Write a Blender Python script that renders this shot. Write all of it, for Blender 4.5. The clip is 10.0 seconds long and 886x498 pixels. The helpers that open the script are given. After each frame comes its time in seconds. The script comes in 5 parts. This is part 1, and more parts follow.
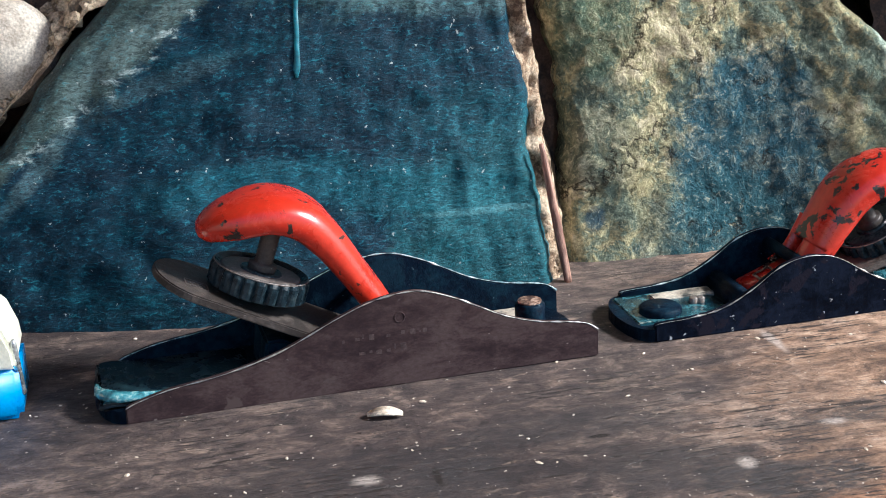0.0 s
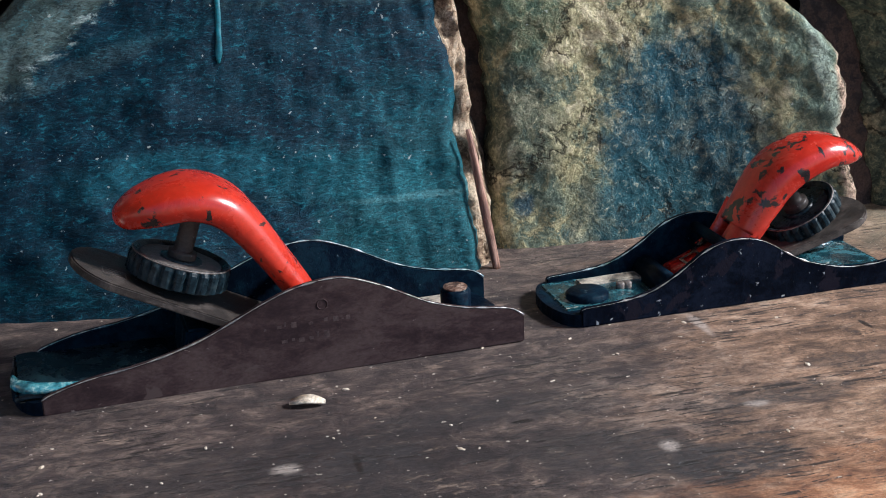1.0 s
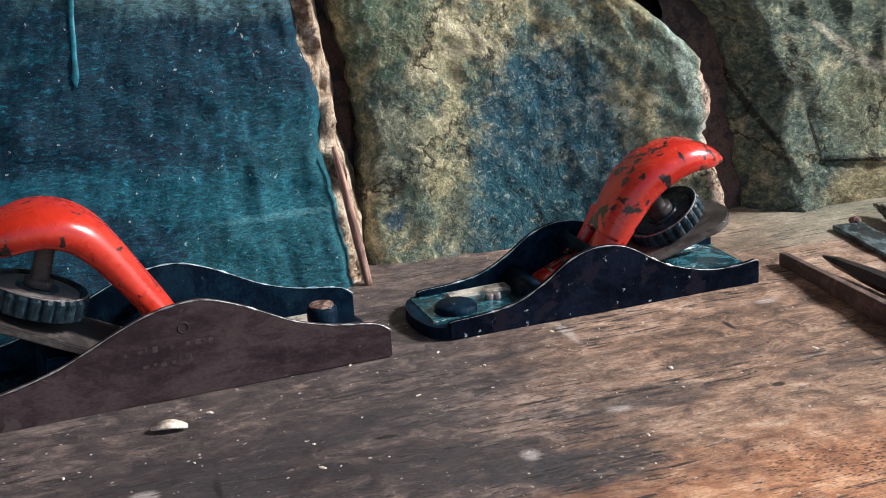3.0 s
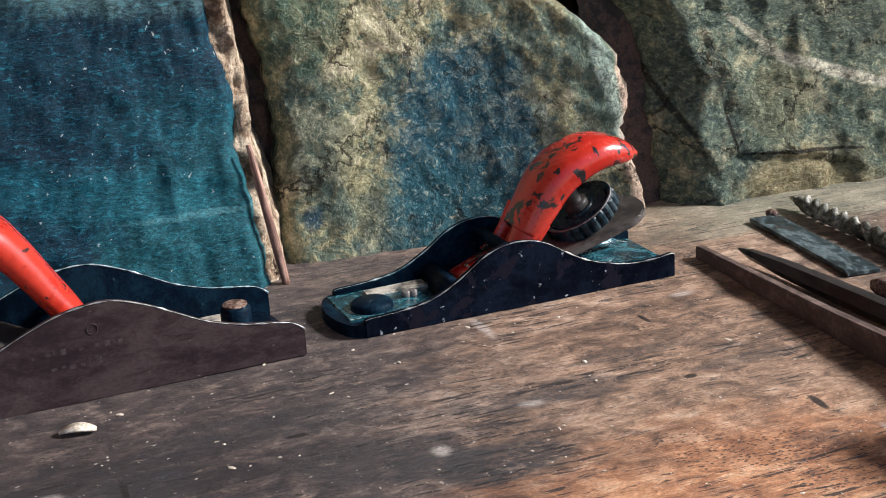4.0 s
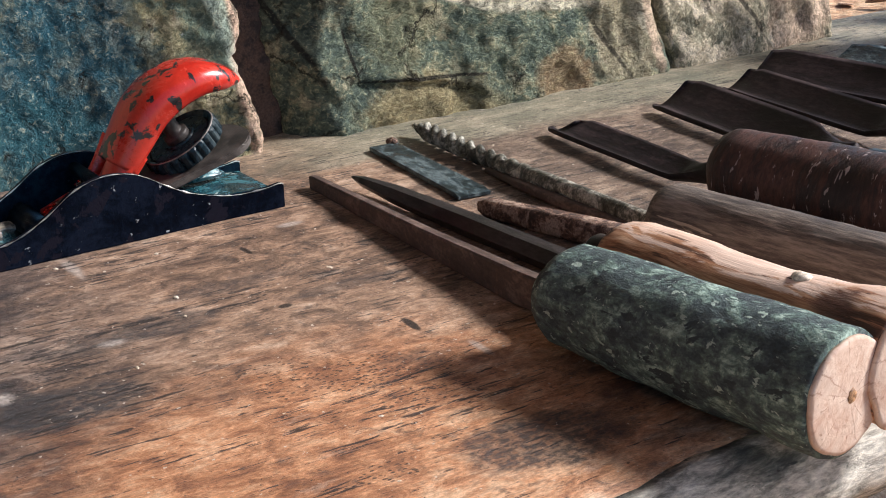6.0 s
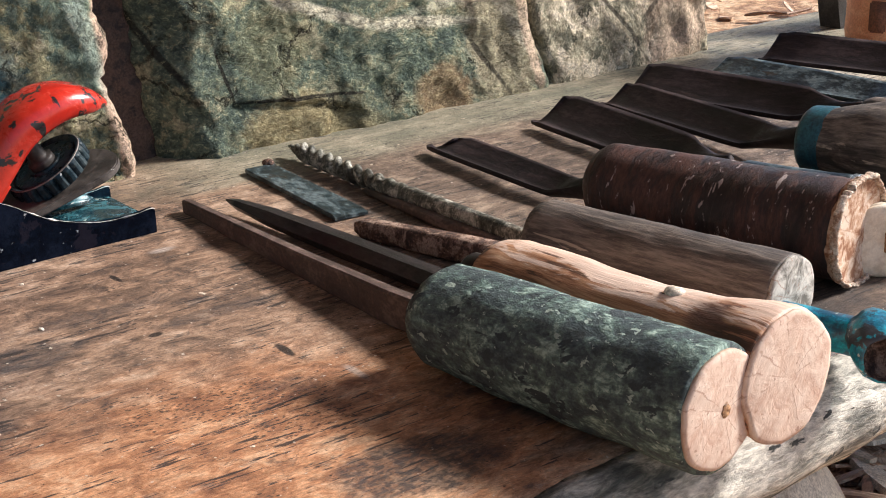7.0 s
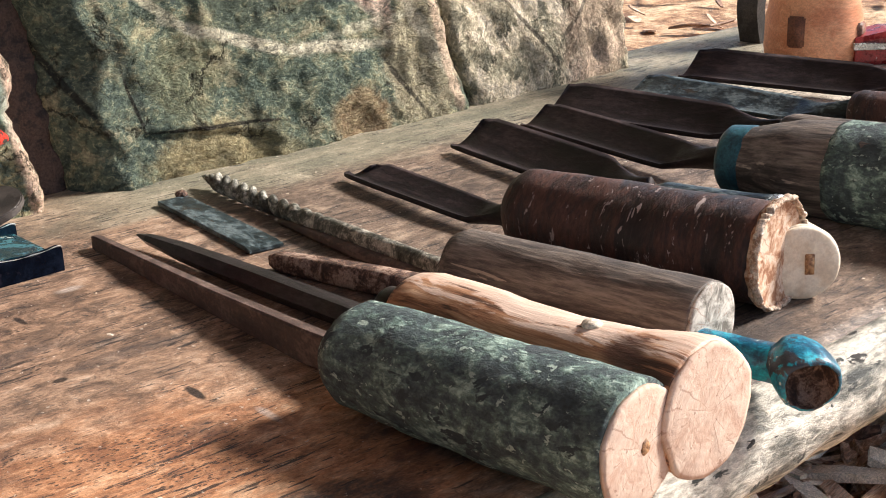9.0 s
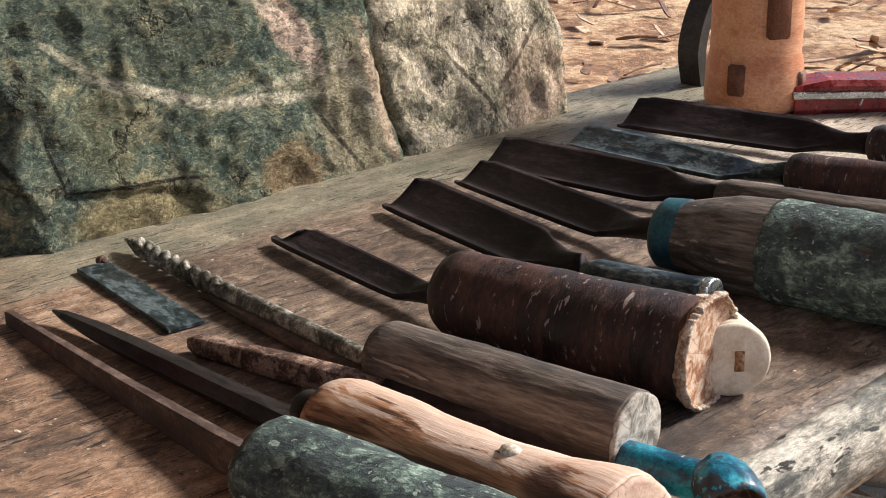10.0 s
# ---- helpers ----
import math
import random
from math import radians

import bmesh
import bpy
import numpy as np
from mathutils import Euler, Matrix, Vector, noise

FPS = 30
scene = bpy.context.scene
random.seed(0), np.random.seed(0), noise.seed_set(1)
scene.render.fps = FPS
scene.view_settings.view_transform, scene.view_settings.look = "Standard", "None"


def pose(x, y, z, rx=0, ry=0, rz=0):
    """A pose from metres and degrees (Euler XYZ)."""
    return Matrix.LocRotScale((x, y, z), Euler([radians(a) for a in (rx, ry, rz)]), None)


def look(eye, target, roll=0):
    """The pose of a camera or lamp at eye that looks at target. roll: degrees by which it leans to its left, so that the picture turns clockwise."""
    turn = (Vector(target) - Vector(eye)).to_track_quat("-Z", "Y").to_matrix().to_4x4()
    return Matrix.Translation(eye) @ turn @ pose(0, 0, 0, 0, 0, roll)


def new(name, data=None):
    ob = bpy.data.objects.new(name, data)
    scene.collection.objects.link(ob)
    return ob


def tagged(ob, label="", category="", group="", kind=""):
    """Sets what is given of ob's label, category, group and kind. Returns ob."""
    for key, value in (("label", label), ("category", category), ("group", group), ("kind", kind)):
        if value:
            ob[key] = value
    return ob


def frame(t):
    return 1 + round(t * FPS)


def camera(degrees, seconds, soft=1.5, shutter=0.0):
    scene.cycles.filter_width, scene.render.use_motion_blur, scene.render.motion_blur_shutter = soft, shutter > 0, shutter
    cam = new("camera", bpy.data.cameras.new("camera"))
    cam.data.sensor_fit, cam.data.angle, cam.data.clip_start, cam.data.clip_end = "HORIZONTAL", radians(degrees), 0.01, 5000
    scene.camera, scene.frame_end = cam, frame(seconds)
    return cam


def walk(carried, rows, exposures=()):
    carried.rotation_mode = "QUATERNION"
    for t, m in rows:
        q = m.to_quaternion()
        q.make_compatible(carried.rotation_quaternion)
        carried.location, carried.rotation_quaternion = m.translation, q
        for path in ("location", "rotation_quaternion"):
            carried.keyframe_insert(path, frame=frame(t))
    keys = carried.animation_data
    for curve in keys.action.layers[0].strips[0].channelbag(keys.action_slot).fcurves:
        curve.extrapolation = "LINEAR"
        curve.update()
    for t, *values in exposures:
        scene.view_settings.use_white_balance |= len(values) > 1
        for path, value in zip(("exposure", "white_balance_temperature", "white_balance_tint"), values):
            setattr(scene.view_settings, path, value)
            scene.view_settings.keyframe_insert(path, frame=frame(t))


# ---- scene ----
cam = camera(35.0, 10.0, 1.0)
PATH = [
    (0, (-0.094, -0.041, 0.206), (0.29, 1.821, -0.414), -2.6),
    (0.5, (-0.09, -0.039, 0.204), (0.336, 1.812, -0.422), -2.5),
    (1, (-0.084, -0.039, 0.201), (0.369, 1.804, -0.43), -2.4),
    (1.5, (-0.081, -0.039, 0.201), (0.415, 1.794, -0.427), -2.4),
    (2, (-0.075, -0.039, 0.199), (0.442, 1.788, -0.428), -2.7),
    (2.5, (-0.07, -0.041, 0.199), (0.472, 1.783, -0.417), -3.1),
    (4, (-0.053, -0.046, 0.196), (0.589, 1.745, -0.42), -3.5),
    (4.5, (-0.047, -0.045, 0.191), (0.663, 1.717, -0.435), -3.0),
    (5, (-0.034, -0.041, 0.184), (0.785, 1.664, -0.463), -2.5),
    (5.5, (-0.019, -0.039, 0.177), (0.906, 1.597, -0.507), -2.2),
    (6, (-0.008, -0.045, 0.176), (0.99, 1.545, -0.515), -1.9),
    (7.5, (0.005, -0.041, 0.173), (1.173, 1.442, -0.488), -1.8),
    (8, (0.008, -0.04, 0.172), (1.199, 1.428, -0.482), -1.7),
    (8.5, (0.009, -0.04, 0.172), (1.212, 1.417, -0.485), -1.7),
    (9, (0.015, -0.037, 0.176), (1.216, 1.422, -0.48), -2.3),
    (9.5, (0.023, -0.027, 0.186), (1.238, 1.418, -0.473), -1.7),
    (10, (0.039, -0.025, 0.204), (1.287, 1.384, -0.471), -1.2),
]
walk(cam, [(t, look(eye, target, roll)) for t, eye, target, roll in PATH], [(0, 0.95, 5700, 8), (0.5, 0.36, 5600, 9), (1.5, 0.46, 5600, 9), (2.5, 0.60, 5700, 9), (4.5, 0.58, 5800, 9), (5.5, 0.72, 5900, 10), (6.0, 0.54, 5950, 11), (7.5, 0.80, 6250, 11), (8.5, 1.18, 6350, 12), (9.0, 0.84, 6350, 11), (9.5, 0.46, 6350, 11), (10.0, 0.40, 6400, 11)])

# ---- world, sun, exposure ----
SUN_DIR = Vector((0.80, -0.25, 0.58)).normalized()
world = bpy.data.worlds.new("sky")
scene.world = world
world.use_nodes = True
wn = world.node_tree
sky = wn.nodes.new("ShaderNodeTexSky")
sky.sky_type = "NISHITA"
sky.sun_disc = False
sky.sun_elevation = math.asin(SUN_DIR.z)
sky.sun_rotation = math.atan2(SUN_DIR.x, SUN_DIR.y)
wn.links.new(sky.outputs[0], wn.nodes["Background"].inputs[0])
wn.nodes["Background"].inputs[1].default_value = 0.095
sun_data = bpy.data.lights.new("sun", "SUN")
sun_data.energy = 5.0
sun_data.angle = radians(13.0)
sun_data.color = (1.0, 0.93, 0.84)
sun = new("sun", sun_data)
sun.matrix_world = look(SUN_DIR * 3, (0, 0, 0))


# ---- materials ----
def nodes_of(name):
    m = bpy.data.materials.new(name)
    m.use_nodes = True
    nt = m.node_tree
    return m, nt, nt.nodes["Principled BSDF"]


def link(nt, a, b):
    nt.links.new(a, b)


def coords(nt, scale=(1, 1, 1), offset=(0, 0, 0)):
    tc = nt.nodes.new("ShaderNodeTexCoord")
    mp = nt.nodes.new("ShaderNodeMapping")
    mp.inputs["Scale"].default_value = scale
    mp.inputs["Location"].default_value = offset
    link(nt, tc.outputs["Object"], mp.inputs["Vector"])
    return mp.outputs["Vector"]


def noise_tex(nt, vec, scale, detail=6.0, rough=0.6, distort=0.0):
    n = nt.nodes.new("ShaderNodeTexNoise")
    n.inputs["Scale"].default_value = scale
    n.inputs["Detail"].default_value = detail
    n.inputs["Roughness"].default_value = rough
    n.inputs["Distortion"].default_value = distort
    link(nt, vec, n.inputs["Vector"])
    return n.outputs["Fac"]


def ramp(nt, fac, stops):
    r = nt.nodes.new("ShaderNodeValToRGB")
    e = r.color_ramp.elements
    while len(e) < len(stops):
        e.new(0.5)
    for i, (p, c) in enumerate(stops):
        e[i].position = p
        e[i].color = (*c, 1) if len(c) == 3 else c
    link(nt, fac, r.inputs[0])
    return r.outputs[0]


def band(nt, fac, lo, hi, a=0.0, b=1.0):
    m = nt.nodes.new("ShaderNodeMapRange")
    m.interpolation_type = "SMOOTHSTEP"
    m.inputs["From Min"].default_value = lo
    m.inputs["From Max"].default_value = hi
    m.inputs["To Min"].default_value = a
    m.inputs["To Max"].default_value = b
    link(nt, fac, m.inputs["Value"])
    return m.outputs["Result"]


def mix(nt, fac, a, b):
    m = nt.nodes.new("ShaderNodeMix")
    m.data_type = "RGBA"
    for sock, v in ((m.inputs["Factor"], fac), (m.inputs["A"], a), (m.inputs["B"], b)):
        if isinstance(v, (int, float)):
            sock.default_value = v
        elif isinstance(v, tuple):
            sock.default_value = (*v, 1)
        else:
            link(nt, v, sock)
    return m.outputs["Result"]


def calc(nt, op, a, b=0.0):
    m = nt.nodes.new("ShaderNodeMath")
    m.operation = op
    for sock, v in ((m.inputs[0], a), (m.inputs[1], b)):
        if isinstance(v, (int, float)):
            sock.default_value = v
        else:
            link(nt, v, sock)
    return m.outputs[0]


def bump(nt, bsdf, height, strength, dist):
    b = nt.nodes.new("ShaderNodeBump")
    b.inputs["Strength"].default_value = strength
    b.inputs["Distance"].default_value = dist
    link(nt, height, b.inputs["Height"])
    link(nt, b.outputs[0], bsdf.inputs["Normal"])


def blotch(nt, centre, radius, vec, wobble, soft=0.35, squash=(1, 1, 1)):
    """1 inside an uneven stain round centre."""
    sub = nt.nodes.new("ShaderNodeVectorMath")
    sub.operation = "SUBTRACT"
    link(nt, vec, sub.inputs[0])
    sub.inputs[1].default_value = centre
    sc = nt.nodes.new("ShaderNodeVectorMath")
    sc.operation = "MULTIPLY"
    link(nt, sub.outputs[0], sc.inputs[0])
    sc.inputs[1].default_value = squash
    ln = nt.nodes.new("ShaderNodeVectorMath")
    ln.operation = "LENGTH"
    link(nt, sc.outputs[0], ln.inputs[0])
    d = calc(nt, "DIVIDE", ln.outputs["Value"], radius)
    d = calc(nt, "ADD", d, calc(nt, "MULTIPLY", calc(nt, "SUBTRACT", wobble, 0.5), 1.6))
    return band(nt, d, 1.0 - soft, 1.0 + soft, 1.0, 0.0)


def simple(name, stops, scale=60, stretch=(1, 1, 1), rough=(0.5, 0.7), metal=0.0, relief=0.0006,
           fine=400, strength=0.5, specks=None, wear=None, coat=0.0, spec=0.5, grit=2.2, vary=0.35):
    """Noise-coloured surface with optional small specks (colour, scale, threshold) and wear patches (colour, scale, threshold)."""
    m, nt, b = nodes_of(name)
    v = coords(nt, stretch)
    wide = noise_tex(nt, v, scale * grit * 0.45, 5, 0.6, 0.8)
    close = noise_tex(nt, v, scale * grit * 1.8, 8, 0.72, 0.5)
    n1 = calc(nt, "ADD", calc(nt, "MULTIPLY", wide, 0.55), calc(nt, "MULTIPLY", close, 0.45))
    n1 = band(nt, n1, 0.37, 0.63, 0.15, 0.85)
    n2 = noise_tex(nt, v, fine * grit, 4, 0.7)
    col = ramp(nt, n1, stops)
    dark = band(nt, n2, 0.3, 0.7, 1 - vary, 1 + vary)
    hsv = nt.nodes.new("ShaderNodeHueSaturation")
    link(nt, col, hsv.inputs["Color"])
    link(nt, dark, hsv.inputs["Value"])
    col = hsv.outputs[0]
    rg = band(nt, n1, 0.3, 0.7, rough[0], rough[1])
    for layer in (wear, specks):
        if layer:
            c, s, t = layer
            f = band(nt, noise_tex(nt, v, s * grit * 0.8, 6, 0.6, 0.4), t, t + 0.03)
            col = mix(nt, f, col, c)
    link(nt, col, b.inputs["Base Color"])
    link(nt, rg, b.inputs["Roughness"])
    b.inputs["Metallic"].default_value = metal
    b.inputs["Coat Weight"].default_value = coat
    b.inputs["Coat Roughness"].default_value = 0.25
    b.inputs["Specular IOR Level"].default_value = spec
    h = calc(nt, "ADD", calc(nt, "MULTIPLY", n1, 0.7), calc(nt, "MULTIPLY", n2, 0.3))
    bump(nt, b, h, strength, relief)
    return m


def end_grain(name, stops, ring_scale=700.0, strength=0.02):
    m, nt, b = nodes_of(name)
    raw = coords(nt)
    wob = noise_tex(nt, raw, 160, 7, 0.7, 0.5)
    flat = nt.nodes.new("ShaderNodeVectorMath")
    flat.operation = "MULTIPLY"
    link(nt, raw, flat.inputs[0])
    flat.inputs[1].default_value = (0, 1, 1)
    ln = nt.nodes.new("ShaderNodeVectorMath")
    ln.operation = "LENGTH"
    link(nt, flat.outputs[0], ln.inputs[0])
    d = calc(nt, "ADD", calc(nt, "MULTIPLY", ln.outputs["Value"], ring_scale * 4), calc(nt, "MULTIPLY", wob, 14.0))
    rings = calc(nt, "MULTIPLY", calc(nt, "ADD", calc(nt, "SINE", d), 1.0), 0.5)
    tone = calc(nt, "ADD", calc(nt, "ADD", calc(nt, "MULTIPLY", band(nt, wob, 0.30, 0.70), 0.36), 0.40), calc(nt, "MULTIPLY", rings, strength * 0.7))
    col = ramp(nt, tone, stops)
    nicks = band(nt, noise_tex(nt, raw, 420, 5, 0.6), 0.64, 0.68)
    axes = nt.nodes.new("ShaderNodeSeparateXYZ")
    link(nt, raw, axes.inputs[0])
    turn = calc(nt, "ADD", calc(nt, "MULTIPLY", calc(nt, "ARCTAN2", axes.outputs["Y"], axes.outputs["Z"]), 17.0), calc(nt, "MULTIPLY", wob, 6.0))
    split = calc(nt, "MULTIPLY", band(nt, calc(nt, "SINE", turn), 0.90, 0.99), band(nt, noise_tex(nt, raw, 190, 3, 0.5), 0.50, 0.58))
    col = mix(nt, calc(nt, "MULTIPLY", split, 0.55), col, (0.30, 0.15, 0.10))
    col = mix(nt, calc(nt, "MULTIPLY", nicks, 0.6), col, (0.25, 0.12, 0.08))
    link(nt, col, b.inputs["Base Color"])
    b.inputs["Roughness"].default_value = 0.8
    bump(nt, b, calc(nt, "ADD", wob, calc(nt, "MULTIPLY", rings, 0.05)), 0.5, 0.0008)
    return m


def bench_material():
    m, nt, b = nodes_of("weathered_bench_wood")
    raw = coords(nt)
    wob = noise_tex(nt, coords(nt, (0.6, 1, 1)), 55, 7, 0.68)
    big = noise_tex(nt, coords(nt, (0.5, 1, 1)), 16, 6, 0.62, 0.7)
    mid = noise_tex(nt, coords(nt, (0.7, 1, 1), (0.1, 0, 0)), 120, 9, 0.72, 0.5)
    grain = noise_tex(nt, coords(nt, (0.12, 1, 1)), 760, 5, 0.65, 0.2)
    fibre = noise_tex(nt, coords(nt, (0.5, 1, 1)), 1300, 5, 0.75)
    speckle = noise_tex(nt, coords(nt, (0.7, 1, 1)), 480, 4, 0.6)
    crumbs = noise_tex(nt, raw, 430, 3, 0.55)
    sep = nt.nodes.new("ShaderNodeSeparateXYZ")
    link(nt, raw, sep.inputs[0])
    tone = band(nt, calc(nt, "ADD", calc(nt, "MULTIPLY", big, 0.4), calc(nt, "MULTIPLY", mid, 0.6)), 0.34, 0.66)
    # dark grey-brown at the left, tan further right, orange along the front
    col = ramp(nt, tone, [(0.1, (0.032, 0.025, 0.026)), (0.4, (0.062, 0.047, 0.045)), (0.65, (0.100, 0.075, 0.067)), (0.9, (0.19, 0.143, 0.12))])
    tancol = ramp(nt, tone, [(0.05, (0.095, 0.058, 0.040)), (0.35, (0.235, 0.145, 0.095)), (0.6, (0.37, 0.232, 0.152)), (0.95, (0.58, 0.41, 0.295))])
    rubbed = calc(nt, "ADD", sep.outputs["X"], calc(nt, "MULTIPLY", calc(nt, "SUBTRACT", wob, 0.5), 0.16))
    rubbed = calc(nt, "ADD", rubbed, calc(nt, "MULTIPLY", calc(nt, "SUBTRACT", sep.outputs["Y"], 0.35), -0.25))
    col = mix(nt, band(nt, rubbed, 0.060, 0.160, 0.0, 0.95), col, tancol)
    warm = blotch(nt, (0.150, 0.238, 0), 0.075, raw, wob, 0.45, (0.72, 1.1, 1))
    warmcol = ramp(nt, tone, [(0.05, (0.22, 0.085, 0.040)), (0.4, (0.44, 0.185, 0.080)), (0.65, (0.60, 0.29, 0.140)), (0.95, (0.72, 0.44, 0.26))])
    col = mix(nt, calc(nt, "MULTIPLY", warm, 0.75), col, warmcol)
    dusty = band(nt, rubbed, 0.24, 0.29)
    dustcol = ramp(nt, tone, [(0.1, (0.060, 0.042, 0.033)), (0.4, (0.125, 0.088, 0.066)), (0.65, (0.20, 0.142, 0.105)), (0.9, (0.36, 0.27, 0.20))])
    col = mix(nt, calc(nt, "MULTIPLY", dusty, 0.9), col, dustcol)
    # paler far end of the board, with the sunlight on it painted in
    col = mix(nt, calc(nt, "MULTIPLY", blotch(nt, (0.71, 0.40, 0), 0.12, raw, wob, 0.5), 0.85), col, ramp(nt, tone, [(0.1, (0.50, 0.42, 0.33)), (0.9, (0.78, 0.69, 0.57))]))
    scuff = band(nt, noise_tex(nt, coords(nt, (0.4, 1, 1), (0.3, 0.2, 0)), 75, 8, 0.75), 0.58, 0.66, 0, 0.4)
    col = mix(nt, scuff, col, (0.50, 0.37, 0.28))
    # old grey wood beyond the chisels and against the wall
    edge = calc(nt, "ADD", sep.outputs["Y"], calc(nt, "MULTIPLY", calc(nt, "SUBTRACT", wob, 0.5), 0.05))
    grey = calc(nt, "MULTIPLY", band(nt, edge, 0.462, 0.488), band(nt, sep.outputs["X"], 0.20, 0.30))
    greycol = ramp(nt, wob, [(0.3, (0.10, 0.115, 0.085)), (0.5, (0.24, 0.225, 0.16)), (0.68, (0.44, 0.38, 0.28))])
    col = mix(nt, calc(nt, "MULTIPLY", grey, 0.85), col, greycol)
    # dark spills with ragged edges; (0.190, 0.222) paints shade by the green handle
    for c, r, sq, a in (((0.094, 0.317, 0), 0.017, (0.75, 1.35, 1), 0.95), ((0.075, 0.324, 0), 0.014, (0.9, 1.1, 1), 0.9), ((0.055, 0.338, 0), 0.018, (0.8, 1.2, 1), 0.7), ((0.137, 0.357, 0), 0.012, (0.7, 1.3, 1), 0.75), ((0.112, 0.352, 0), 0.009, (0.5, 1.5, 1), 0.7), ((-0.012, 0.345, 0), 0.018, (1.1, 0.9, 1), 0.6), ((-0.06, 0.36, 0), 0.03, (0.5, 1.6, 1), 0.5), ((0.190, 0.222, 0), 0.020, (0.8, 1.3, 1), 0.9), ((0.33, 0.225, 0), 0.030, (0.7, 1.3, 1), 0.5), ((0.03, 0.375, 0), 0.018, (0.4, 1.6, 1), 0.55), ((0.165, 0.375, 0), 0.009, (0.35, 1.8, 1), 0.6), ((0.205, 0.352, 0), 0.008, (0.35, 1.8, 1), 0.6)):
        col = mix(nt, calc(nt, "MULTIPLY", calc(nt, "MULTIPLY", blotch(nt, c, r, raw, wob, 0.25, sq), band(nt, speckle, 0.40, 0.62, 1.0, 0.55)), a), col, (0.040, 0.036, 0.038))
    # nail holes, gouges and pale scrapes
    for c, r, sq in (((0.176, 0.347, 0), 0.0016, (0.6, 1, 1)), ((0.188, 0.403, 0), 0.0024, (2.2, 0.45, 1)), ((0.201, 0.308, 0), 0.0024, (1.6, 0.5, 1)), ((0.228, 0.385, 0), 0.0020, (0.35, 1.6, 1)), ((-0.018, 0.352, 0), 0.0022, (2.2, 0.4, 1)), ((0.04, 0.365, 0), 0.0018, (0.5, 1.4, 1))):
        col = mix(nt, calc(nt, "MULTIPLY", blotch(nt, c, r, raw, wob, 0.25, sq), 0.92), col, (0.015, 0.011, 0.010))
    for c, r, sq in (((0.078, 0.332, 0), 0.0030, (1, 1, 1)), ((-0.04, 0.356, 0), 0.0035, (0.8, 1.2, 1)), ((0.209, 0.281, 0), 0.0026, (1.8, 0.5, 1)), ((-0.075, 0.34, 0), 0.004, (1.3, 0.7, 1)), ((0.13, 0.425, 0), 0.004, (2.0, 0.4, 1)), ((0.215, 0.42, 0), 0.003, (0.6, 1.5, 1)), ((0.118, 0.352, 0), 0.003, (0.7, 1.2, 1))):
        col = mix(nt, calc(nt, "MULTIPLY", blotch(nt, c, r, raw, mid, 0.5, sq), 0.6), col, (0.52, 0.45, 0.40))
    g = band(nt, grain, 0.38, 0.60, 0.80, 1.08)
    f = band(nt, fibre, 0.3, 0.7, 0.70, 1.28)
    hsv = nt.nodes.new("ShaderNodeHueSaturation")
    link(nt, col, hsv.inputs["Color"])
    link(nt, calc(nt, "MULTIPLY", g, f), hsv.inputs["Value"])
    col = hsv.outputs[0]
    # dark scratches, grouped and running a little across the grain
    tilt = nt.nodes.new("ShaderNodeMapping")
    tilt.inputs["Rotation"].default_value = (0, 0, radians(-5))
    tilt.inputs["Scale"].default_value = (0.11, 1, 1)
    link(nt, raw, tilt.inputs["Vector"])
    many = band(nt, noise_tex(nt, coords(nt, (0.5, 1, 1), (0.4, 0.7, 0)), 26, 4, 0.6), 0.42, 0.64, -0.03, 0.075)
    crack = noise_tex(nt, tilt.outputs[0], 620, 4, 0.6, 0.3)
    crack = band(nt, calc(nt, "ADD", crack, many), 0.615, 0.655)
    col = mix(nt, calc(nt, "MULTIPLY", crack, 0.9), col, (0.022, 0.017, 0.016))
    grime = band(nt, noise_tex(nt, coords(nt, (0.6, 1, 1), (0.2, 0.5, 0)), 210, 8, 0.75, 0.6), 0.53, 0.63)
    soiled = band(nt, noise_tex(nt, coords(nt, (0.5, 1, 1), (0.6, 0.3, 0)), 30, 5, 0.6), 0.42, 0.60)
    col = mix(nt, calc(nt, "MULTIPLY", calc(nt, "MULTIPLY", grime, soiled), 0.65), col, (0.040, 0.034, 0.033))
    # clusters of small black pores
    cells = nt.nodes.new("ShaderNodeTexVoronoi")
    cells.inputs["Scale"].default_value = 800
    link(nt, coords(nt, (0.55, 1, 1)), cells.inputs["Vector"])
    pore = band(nt, cells.outputs["Distance"], 0.22, 0.40, 1, 0)
    where = band(nt, noise_tex(nt, coords(nt, (0.6, 1, 1), (0.9, 0.1, 0)), 40, 4, 0.6), 0.58, 0.64)
    for c, r in (((0.172, 0.285, 0), 0.016), ((0.150, 0.290, 0), 0.010), ((0.178, 0.262, 0), 0.013)):
        where = calc(nt, "MAXIMUM", where, blotch(nt, c, r, raw, wob, 0.3, (0.7, 1.4, 1)))
    col = mix(nt, calc(nt, "MULTIPLY", calc(nt, "MULTIPLY", pore, where), 0.85), col, (0.020, 0.014, 0.013))
    pits = band(nt, speckle, 0.655, 0.69)
    col = mix(nt, calc(nt, "MULTIPLY", pits, 0.8), col, (0.02, 0.016, 0.015))
    dust = band(nt, crumbs, 0.685, 0.71)
    col = mix(nt, calc(nt, "MULTIPLY", dust, 0.8), col, (0.62, 0.55, 0.47))
    link(nt, col, b.inputs["Base Color"])
    link(nt, band(nt, mid, 0.3, 0.7, 0.66, 0.48), b.inputs["Roughness"])
    h = calc(nt, "ADD", calc(nt, "MULTIPLY", tone, 0.6), calc(nt, "MULTIPLY", fibre, 0.5))
    h = calc(nt, "SUBTRACT", h, calc(nt, "ADD", crack, pits))
